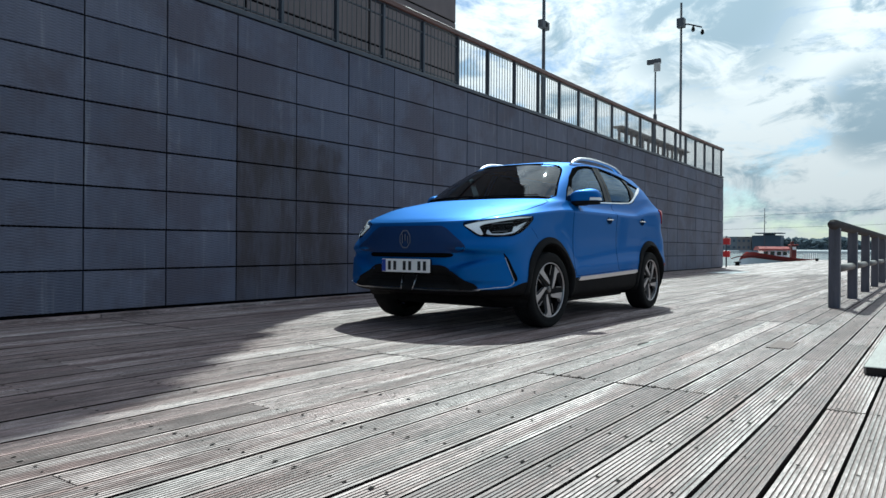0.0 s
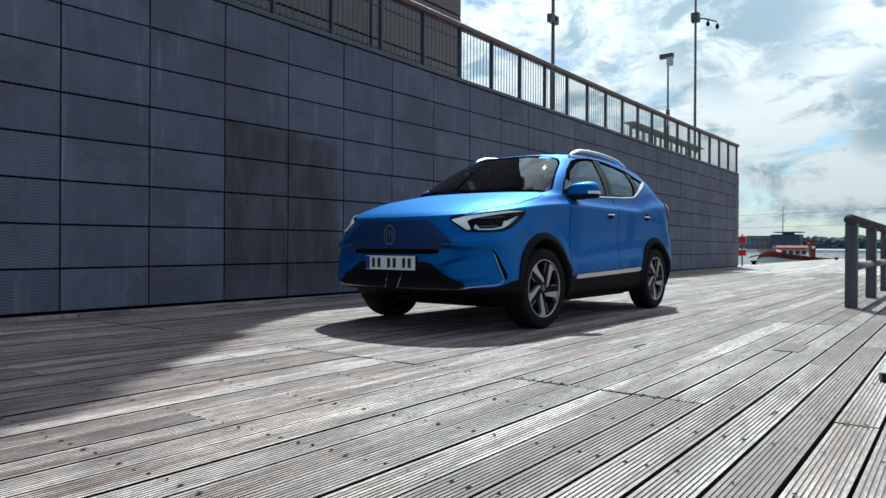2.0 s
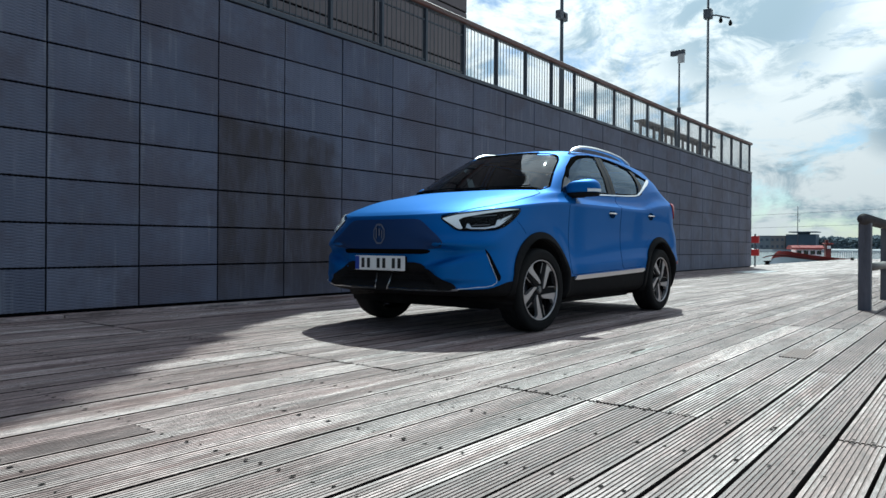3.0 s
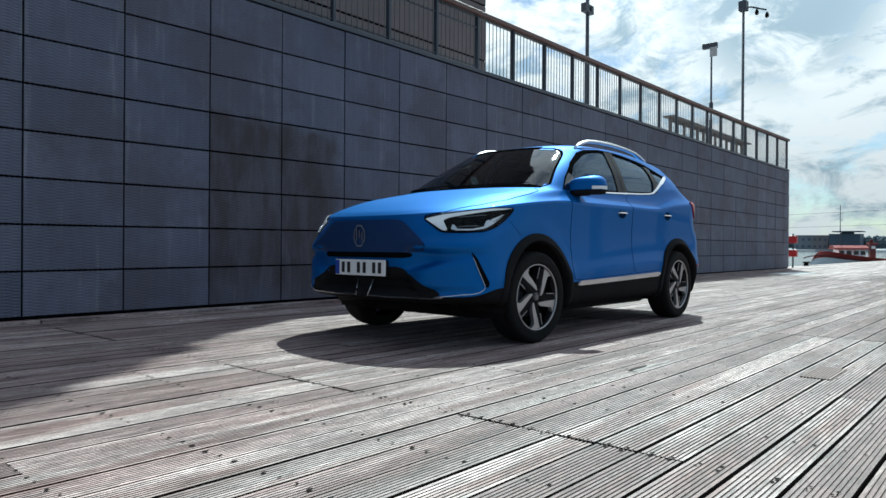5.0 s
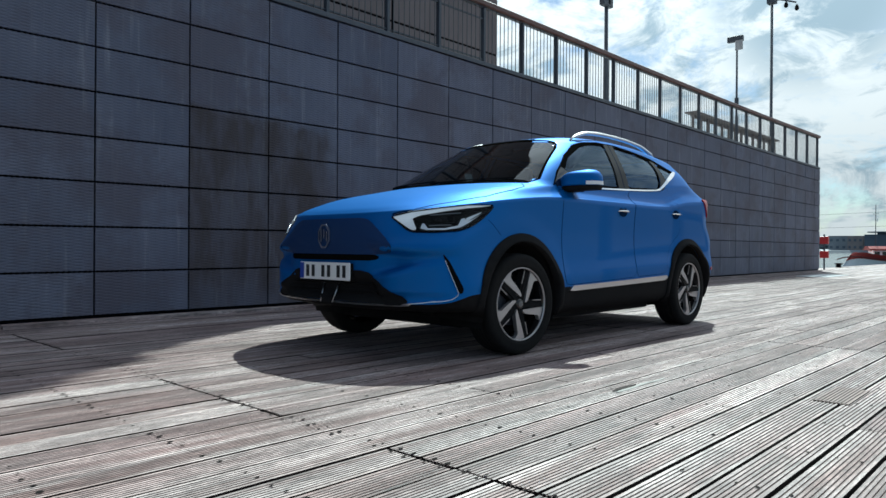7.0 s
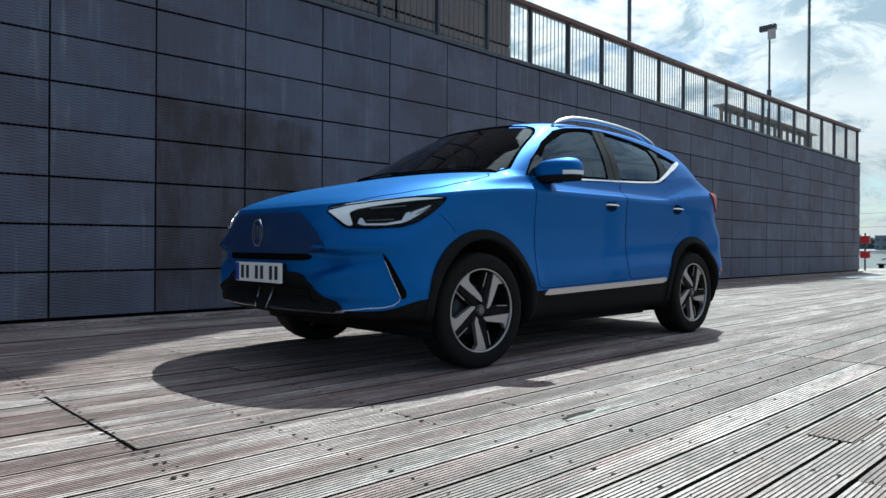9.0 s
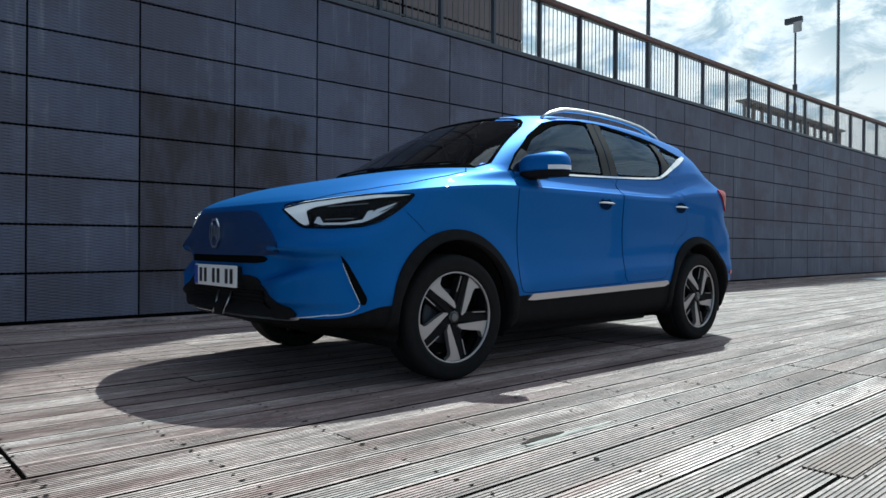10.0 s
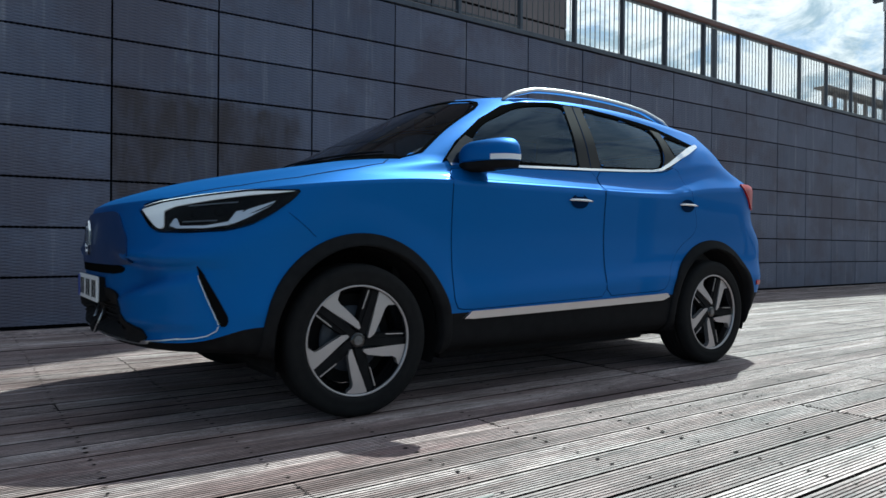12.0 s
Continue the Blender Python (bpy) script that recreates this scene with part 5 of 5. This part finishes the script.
for x in (-0.172, -0.112, -0.008, 0.052, 0.150, 0.208):
    part("character_bar", box((x - 0.016, -0.0148, 0.508), (x + 0.016, -0.0122, 0.584), 0.001, 1), INK, plate)
part("rear_number_plate", box((-0.262, 4.318, 0.72), (0.262, 4.328, 0.832), 0.006), WHITE, car, "white rear number plate")

# octagonal badge
bm = bmesh.new()
oct_o = [(0.066 * math.cos(radians(22.5 + 45 * i)) * 0.95, 0.770 + 0.084 * math.sin(radians(22.5 + 45 * i))) for i in range(8)]
oct_i = [(x * 0.84, 0.770 + (z - 0.770) * 0.84) for x, z in oct_o]
y0 = on_skin("front", 0, 0.77, 0.014)[0].y
fv = [[bm.verts.new((x, y, z)) for x, z in ring] for ring, y in ((oct_o, y0), (oct_o, y0 - 0.008), (oct_i, y0 - 0.008), (oct_i, y0))]
for a, b in zip(fv, fv[1:]):
    for i in range(8):
        bm.faces.new((a[i], a[(i + 1) % 8], b[(i + 1) % 8], b[i]))
for x, z0, z1 in ((-0.03, 0.735, 0.815), (0.0, 0.755, 0.812), (0.028, 0.735, 0.80)):
    add_box(bm, (x - 0.006, y0 - 0.007, z0), (x + 0.006, y0, z1))
part("badge", bm, CHROME, front_panel, "plain chrome octagon badge")


# door mirrors
def mirror_half():
    c = Vector((0.897, 1.645, 1.176))
    r = Vector((0.132, 0.112, 0.098))

    def shell(z0, z1, grow, name, mat, parent, label=""):
        bm = bmesh.new()
        rows = []
        for i in range(13):
            w = z0 + (z1 - z0) * i / 12
            k = max(0.0, 1 - abs(w) ** 2.6) ** (1 / 2.6) + grow
            row = []
            for j in range(28):
                q = 2 * math.pi * j / 28
                cx, sx = math.cos(q), math.sin(q)
                ex = abs(cx) ** 0.8 * (1 if cx > 0 else -1)
                ey = abs(sx) ** 0.8 * (1 if sx > 0 else -1)
                back = 0.45 if ey > 0 else 1.0
                row.append(bm.verts.new((c.x + r.x * k * ex, c.y + r.y * k * ey * back + 0.06 * ex, c.z + r.z * w + 0.012 * ex * (1 if w > 0 else 0.4))))
            rows.append(row)
        for a, b in zip(rows, rows[1:]):
            for j in range(28):
                bm.faces.new((a[j], a[(j + 1) % 28], b[(j + 1) % 28], b[j]))
        bm.faces.new(rows[0][::-1])
        bm.faces.new(rows[-1])
        return both(name, bm, mat, parent, True, label)

    housing = shell(-0.18, 0.995, 0.0, "door_mirror", PAINT, car, "blue door mirror housing")
    shell(-0.52, -0.19, -0.03, "mirror_base", BLACK, housing, "black mirror underside")
    bm = bmesh.new()
    rows = []
    for i in range(15):
        q = radians(-62 + 76 * i / 14)
        ex, ey = abs(math.cos(q)) ** 0.8, abs(math.sin(q)) ** 0.8 * (1 if q > 0 else -1)
        k = 1.012
        back = 0.45 if ey > 0 else 1.0
        rows.append([bm.verts.new((c.x + r.x * k * ex, c.y + r.y * k * ey * back + 0.06 * ex, c.z + dz + 0.006 * ex)) for dz in (-0.016, 0.010)])
    for a, b in zip(rows, rows[1:]):
        bm.faces.new((a[0], b[0], b[1], a[1]))
    both("indicator", bm, LAMP_WHITE, housing, True, "pale indicator strip")
    both("mirror_arm", tube([(0.77, 1.55, 1.140), (0.84, 1.60, 1.142), (0.91, 1.65, 1.143)], [0.06, 0.05, 0.045], 10, 0.6), BLACK, housing, True, "black mirror arm")
    both("mirror_glass", box((c.x - 0.10, c.y + 0.060, c.z - 0.012), (c.x + 0.09, c.y + 0.063, c.z + 0.065), 0.001, 1), CHROME, housing, True)


mirror_half()
bm = bmesh.new()
add_box(bm, (-0.03, 2.96, 1.63), (0.03, 3.20, 1.645), 0.006)
add_box(bm, (-0.015, 3.02, 1.645), (0.015, 3.16, 1.70), 0.012)
part("roof_antenna", bm, BLACK, car)


# wheels
def wheel(hub_y, side):
    x = 0.795 * side
    ob = new("wheel")
    ob.parent = car
    ob.location = (x, hub_y, HUB_Z)
    tread = [(-0.105, 0.228), (-0.112, 0.26), (-0.108, 0.31), (-0.092, 0.328), (-0.06, 0.3335)]
    groove = []
    for gx in (-0.045, -0.015, 0.015, 0.045):
        groove += [(gx - 0.004, 0.3335), (gx - 0.003, 0.326), (gx + 0.003, 0.326), (gx + 0.004, 0.3335)]
    outer = [(0.06, 0.3335), (0.092, 0.328), (0.104, 0.316), (0.110, 0.295), (0.1085, 0.289), (0.112, 0.268), (0.110, 0.254), (0.104, 0.245), (0.097, 0.241)]
    part("tyre", lathe(tread + groove + outer, "X", 72), RUBBER, ob, "black road tyre", True)

    def bl(poly, x0, x1, turn):
        c, s = math.cos(turn), math.sin(turn)
        return prism([(a * c - b * s, a * s + b * c) for a, b in poly], x0 * side, x1 * side)

    rim = part("rim", lathe([(a * side, r) for a, r in ((-0.09, 0.222), (-0.05, 0.205), (0.02, 0.200), (0.055, 0.221), (0.088, 0.230), (0.098, 0.2355), (0.100, 0.242), (0.094, 0.246))], "X", 64), GLOSS_BLACK, ob, "black and machined five-spoke alloy rim", True)
    part("rim_edge", lathe([(a * side, r) for a, r in ((0.094, 0.2325), (0.1025, 0.2345), (0.1025, 0.2415), (0.094, 0.243))], "X", 64), ALLOY, rim, "machined rim edge", True)
    part("brake_disc", lathe([(a * side, r) for a, r in ((0.0, 0.05), (0.012, 0.06), (0.012, 0.145), (0.0, 0.147))], "X", 40), STEEL, ob, "dull steel brake disc", True)
    part("hub_carrier", lathe([(a * side, r) for a, r in ((-0.10, 0.20), (-0.02, 0.20), (-0.018, 0.001))], "X", 32), BLACK, ob)
    blade = [(0.030, 0.036), (0.040, 0.038), (0.048, 0.066), (0.037, 0.13), (0.0245, 0.185), (0.0275, 0.203), (0.058, 0.2255), (0.01, 0.2345), (-0.043, 0.230), (-0.020, 0.165), (0.010, 0.09)]
    arm = [(0.016, 0.030), (-0.016, 0.030), (-0.072, 0.222), (-0.036, 0.231)]
    line = [(-0.058, 0.122), (-0.0625, 0.122), (-0.087, 0.205), (-0.0825, 0.207)]
    back_arm = [(-0.03, 0.03), (-0.094, 0.205), (-0.060, 0.216), (-0.01, 0.03)]
    for i in range(5):
        q = radians(72 * i + 180)
        if side < 0:
            q = -q
        mir = (lambda p: [(-a, b) for a, b in p][::-1]) if side < 0 else (lambda p: p)
        part("spoke", bl(mir(blade), 0.060, 0.090, q), ALLOY, rim, "machined silver spoke")
        part("spoke_web", bl(mir(arm), 0.052, 0.0835, q), BLACK, rim)
        part("spoke_web", bl(mir(back_arm), 0.030, 0.076, q), BLACK, rim)
        part("spoke_line", bl(mir(line), 0.070, 0.0815, q), ALLOY, rim)
    part("hub_cap", lathe([(a * side, r) for a, r in ((0.055, 0.040), (0.084, 0.036), (0.091, 0.028), (0.091, 0.024), (0.089, 0.001))], "X", 24), GLOSS_BLACK, rim, smooth=True)
    part("hub_badge", lathe([(a * side, r) for a, r in ((0.0895, 0.022), (0.0935, 0.021), (0.0945, 0.001))], "X", 8), SATIN_DARK, rim)
    return ob


for hub in (FRONT_HUB, REAR_HUB):
    for s in (1, -1):
        ob = wheel(hub, s)
        if hub == FRONT_HUB:
            ob.rotation_euler = (0, 0, radians(-4))


# cabin
part("dashboard", prism([(1.25, 0.75), (1.25, 1.10), (1.42, 1.135), (1.62, 1.125), (1.72, 1.04), (1.70, 0.75)], -0.70, 0.70), BLACK, car, "black dashboard")
part("cabin_floor", box((-0.72, 1.2, 0.36), (0.72, 3.9, 0.42)), CABIN, car)
part("boot_floor", box((-0.70, 3.35, 0.42), (0.70, 4.10, 0.78), 0.02), CABIN, car)
part("headliner", box((-0.46, 2.15, 1.555), (0.46, 3.6, 1.567)), CABIN, car)
for x in (-0.37, 0.37):
    seat = part("front_seat", prism([(1.86, 0.45), (1.86, 0.68), (1.95, 0.72), (2.30, 0.68), (2.36, 0.45)], x - 0.25, x + 0.25), CABIN, car, "black front seat")
    part("seat_back", prism([(2.28, 0.66), (2.40, 0.64), (2.62, 1.20), (2.55, 1.24), (2.47, 1.22)], x - 0.24, x + 0.24), CABIN, seat)
    part("headrest", box((x - 0.13, 2.53, 1.26), (x + 0.13, 2.63, 1.46), 0.035), CABIN, seat)
bench = part("rear_seat", box((-0.64, 2.95, 0.42), (0.64, 3.42, 0.70), 0.05), CABIN, car, "black rear bench")
part("seat_back", prism([(3.33, 0.66), (3.46, 0.66), (3.64, 1.22), (3.54, 1.24)], -0.62, 0.62), CABIN, bench)
for x in (-0.42, 0.0, 0.42):
    part("headrest", box((x - 0.12, 3.55, 1.23), (x + 0.12, 3.64, 1.38), 0.03), CABIN, bench)
sw = bmesh.new()
ringp = [Vector((0.37 + 0.18 * math.cos(q), 1.80 + 0.05 * math.sin(q), 1.04 + 0.17 * math.sin(q))) for q in (2 * math.pi * i / 28 for i in range(29))]
add_tube(sw, ringp, 0.014, 8)
part("steering_wheel", sw, CABIN, car, "black steering wheel", True)
part("inner_mirror", box((-0.11, 1.83, 1.475), (0.11, 1.855, 1.535), 0.01), GLOSS_BLACK, car)

# ---- boards, facade sheets and screws ----
PITCH, JOIST = 0.161, 0.49
EDGE0 = -0.26


def board_profile(width, ribs, worn=False):
    """Cross section of a ribbed board, top at z = 0: points (x, z) and, for each stretch, whether it is groove or side."""
    pts, slots = [(-width / 2, -0.045), (-width / 2, 0.0)], [2]
    p = width / ribs
    for i in range(ribs - 1):
        x = -width / 2 + p * (i + 1)
        wide, deep = (0.0032, 0.0036) if worn else (0.0034, 0.0040) if width < 0.147 else (0.0037, 0.0045)
        pts += [(x - wide, 0.0), (x - wide + 0.0012, -deep), (x + wide - 0.0012, -deep), (x + wide, 0.0)]
        slots += [0, 1, 1, 1]
    return pts + [(width / 2, 0.0), (width / 2, -0.045)], slots + [0, 2]


def board_mesh(length, width, ribs, worn, top):
    prof, slots = board_profile(width, ribs, worn)
    m = len(prof)
    verts = [(x, y, z) for y in (0.0, length) for x, z in prof]
    faces = [(i, i + 1, m + i + 1, m + i) for i in range(m - 1)] + [tuple(range(m)), tuple(range(2 * m - 1, m - 1, -1))]
    me = bpy.data.meshes.new("plank")
    me.from_pydata(verts, [], faces)
    me.materials.append(top)
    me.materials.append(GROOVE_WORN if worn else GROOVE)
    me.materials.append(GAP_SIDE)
    for f, d in zip(me.polygons, slots + [2, 2]):
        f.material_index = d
    return me


def lay_boards():
    rng = random.Random(11)
    meshes = {}
    far_v, far_f, far_m = [], [], []
    sv, sf = [], []

    def far_board(x, y0, y1, z, width, tilt):
        prof, slots = board_profile(width, 9 if y0 < 20 else 1, x < -2.6)
        k, m = len(far_v), len(prof)
        far_v.extend((x + px, y, z + pz + tilt * px) for y in (y0, y1) for px, pz in prof)
        far_f.extend((k + i, k + i + 1, k + m + i + 1, k + m + i) for i in range(m - 1))
        far_f.append(tuple(range(k, k + m)))
        far_f.append(tuple(range(k + 2 * m - 1, k + m - 1, -1)))
        far_m.extend(slots + [2, 2])

    def screw(x, y, z):
        k = len(sv)
        r, flat = rng.uniform(0.005, 0.0088), rng.uniform(0.8, 1.7)
        for q in range(7):
            a = 2 * math.pi * q / 7
            sv.append((x + r * math.cos(a), y + r * flat * math.sin(a), z))
        sv.append((x, y, z - 0.0020))
        sf.extend((k + 7, k + q, k + (q + 1) % 7) for q in range(7))

    count = 0
    for row in range(-44, 49):
        x = EDGE0 - PITCH / 2 - PITCH * row
        if x < WALL_X + 0.05:
            y_start = WALL_END + 0.02
            if x < -7.75:
                continue
        else:
            y_start = -6.0
        joined = row <= 0 or 4 <= row <= 9 or 14 <= row <= 20 or 30 <= row <= 36
        shift = 0.0 if joined else JOIST * rng.choice((2, 3, 5))
        width = 0.146 if row < 10 else 0.148
        y = 3.965 - 8 * JOIST * 3 + shift
        while y < 62:
            gap = 0.017 if joined else 0.004
            y1 = y + JOIST * 8
            a, b = max(y, y_start), min(y1, 62.0)
            if b - a > 0.3:
                z = rng.uniform(-0.0025, 0.001)
                tilt = rng.uniform(-0.012, 0.012)
                if -6.7 < x < 0.4 and -0.2 < a < 16.5 and b - a > JOIST * 7.9 and count < 300:
                    wood = WOOD if row >= 15 else WOOD_MID if row >= 10 or row in (6, 8) else WOOD_OUTER
                    key = (round(gap, 3), width, wood)
                    if key not in meshes:
                        meshes[key] = board_mesh(JOIST * 8 - gap, width, 9, row >= 15, wood)
                    ob = new("plank", meshes[key])
                    ob.parent = deck
                    ob.matrix_basis = pose(x + rng.uniform(-0.002, 0.002), a + gap / 2, z, 0, math.degrees(tilt) * 0.6, rng.uniform(-0.03, 0.03))
                    count += 1
                else:
                    far_board(x, a + gap / 2, b - gap / 2, z, width, tilt)
            y = y1
        if x < 1.0:
            yj = 2.495 - 8 * JOIST
            while yj < 24:
                if yj > y_start:
                    for s in (-0.034, 0.034):
                        for dy in ((-0.02, 0.02) if abs((yj - 3.965) % (JOIST * 8)) < 0.01 else (0.0,)):
                            if rng.random() < 0.93:
                                screw(x + s + rng.uniform(-0.006, 0.006), yj + dy + rng.uniform(-0.008, 0.008), 0.0026)
                yj += JOIST
    me = bpy.data.meshes.new("far_planks")
    me.from_pydata(far_v, [], far_f)
    me.materials.append(WOOD_FAR)
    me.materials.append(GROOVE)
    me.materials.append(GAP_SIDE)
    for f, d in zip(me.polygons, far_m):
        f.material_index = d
    ob = tagged(new("far_planks", me), "weathered boards farther along the deck", kind="stuff")
    ob.parent = deck
    me = bpy.data.meshes.new("screws")
    me.from_pydata(sv, [], sf)
    me.materials.append(SCREW)
    ob = tagged(new("screws", me), "dark countersunk screws in rows over the joists", kind="stuff")
    ob.parent = deck


lay_boards()


def worn_spots():
    """A browner let-in length of board, and a torn splinter with its gouge."""
    me = board_mesh(0.43, 0.146, 9, False, WOOD_BROWN)
    ob = new("plank", me)
    ob.parent = deck
    ob.matrix_basis = pose(-0.945, 5.87, 0.0042, 0, 0, 0.3)
    rng = random.Random(8)
    bm = bmesh.new()
    rows = []
    for i in range(12):
        t = i / 11
        y = 5.37 + 0.52 * t
        w = 0.003 + 0.009 * math.sin(math.pi * (0.15 + 0.8 * t)) + rng.uniform(-0.003, 0.004)
        x = -1.760 + 0.005 * math.sin(9 * t) + rng.uniform(-0.002, 0.002)
        top = 0.0036 + 0.0012 * (1 - t) + rng.uniform(-0.0006, 0.0006)
        rows.append([bm.verts.new(p) for p in ((x - w, y, 0.0), (x - 0.6 * w, y, top), (x + 0.5 * w, y, top * 0.9), (x + w, y, 0.0))])
    for r0, r1 in zip(rows, rows[1:]):
        for k in range(3):
            bm.faces.new((r0[k], r0[k + 1], r1[k + 1], r1[k]))
    part("splinter", bm, KERB_WOOD, deck, "pale torn splinter standing up from a board")
    bm = bmesh.new()
    edge = [(-1.786 + 0.018 * math.cos(q) * rng.uniform(0.7, 1.2), 5.50 + 0.13 * math.sin(q) * rng.uniform(0.8, 1.1)) for q in (2 * math.pi * i / 14 for i in range(14))]
    rim = [bm.verts.new((x, y, 0.0032)) for x, y in edge]
    pit = bm.verts.new((-1.786, 5.50, 0.0028))
    for i in range(14):
        bm.faces.new((rim[i], rim[(i + 1) % 14], pit))
    part("gouge", bm, GAP_SIDE, deck, "dark gouge left by a splinter")


worn_spots()


def facade_sheet(length, z00, z01, z10, z11, thick=0.028):
    """A sheet of expanded metal: its cut upper and lower edges are toothed."""
    n = max(6, round(length / 0.023))
    verts, front = [], []
    for k in range(n + 1):
        f = k / n
        verts.append((thick, 0.009 + (length - 0.018) * f, z00 + (z01 - z00) * f + 0.0075 + (0.0045 if k % 2 else 0.0)))
    for k in range(n, -1, -1):
        f = k / n
        verts.append((thick, 0.009 + (length - 0.018) * f, z10 + (z11 - z10) * f - 0.0075 - (0.0045 if k % 2 else 0.0)))
    m = len(verts)
    verts += [(0.0, y, z) for _, y, z in verts]
    faces = [tuple(range(m))] + [(i, i + m, (i + 1) % m + m, (i + 1) % m) for i in range(m)]
    me = bpy.data.meshes.new("facade_panel")
    me.from_pydata(verts, [], faces)
    me.materials.append(PANEL)
    return me


def hang_panels():
    rng = random.Random(3)
    cache = {}
    for c in range(len(COLUMNS) - 1):
        y0, y1 = COLUMNS[c], min(COLUMNS[c + 1], WALL_END)
        for r in range(8):
            lo, hi = (joint_z(r, y0), joint_z(r, y1)), (joint_z(r + 1, y0), joint_z(r + 1, y1))
            key = tuple(round(v, 3) for v in (y1 - y0, *lo, *hi))
            if key not in cache:
                cache[key] = facade_sheet(y1 - y0, *lo, *hi)
            ob = new("facade_panel", cache[key])
            ob.parent = wall
            ob.location = (WALL_X - 0.028 + rng.uniform(-0.002, 0.002), y0, 0)
            ob.rotation_euler = (0, radians(rng.uniform(-0.06, 0.06)), radians(rng.uniform(-0.10, 0.10)))
    for r in range(8):
        z0, z1 = joint_z(r, WALL_END), joint_z(r + 1, WALL_END)
        part("facade_panel", box((-9.0, WALL_END - 0.018, z0 + 0.009), (WALL_X - 0.02, WALL_END + 0.01, z1 - 0.009), 0.003, 1), PANEL, wall)


hang_panels()
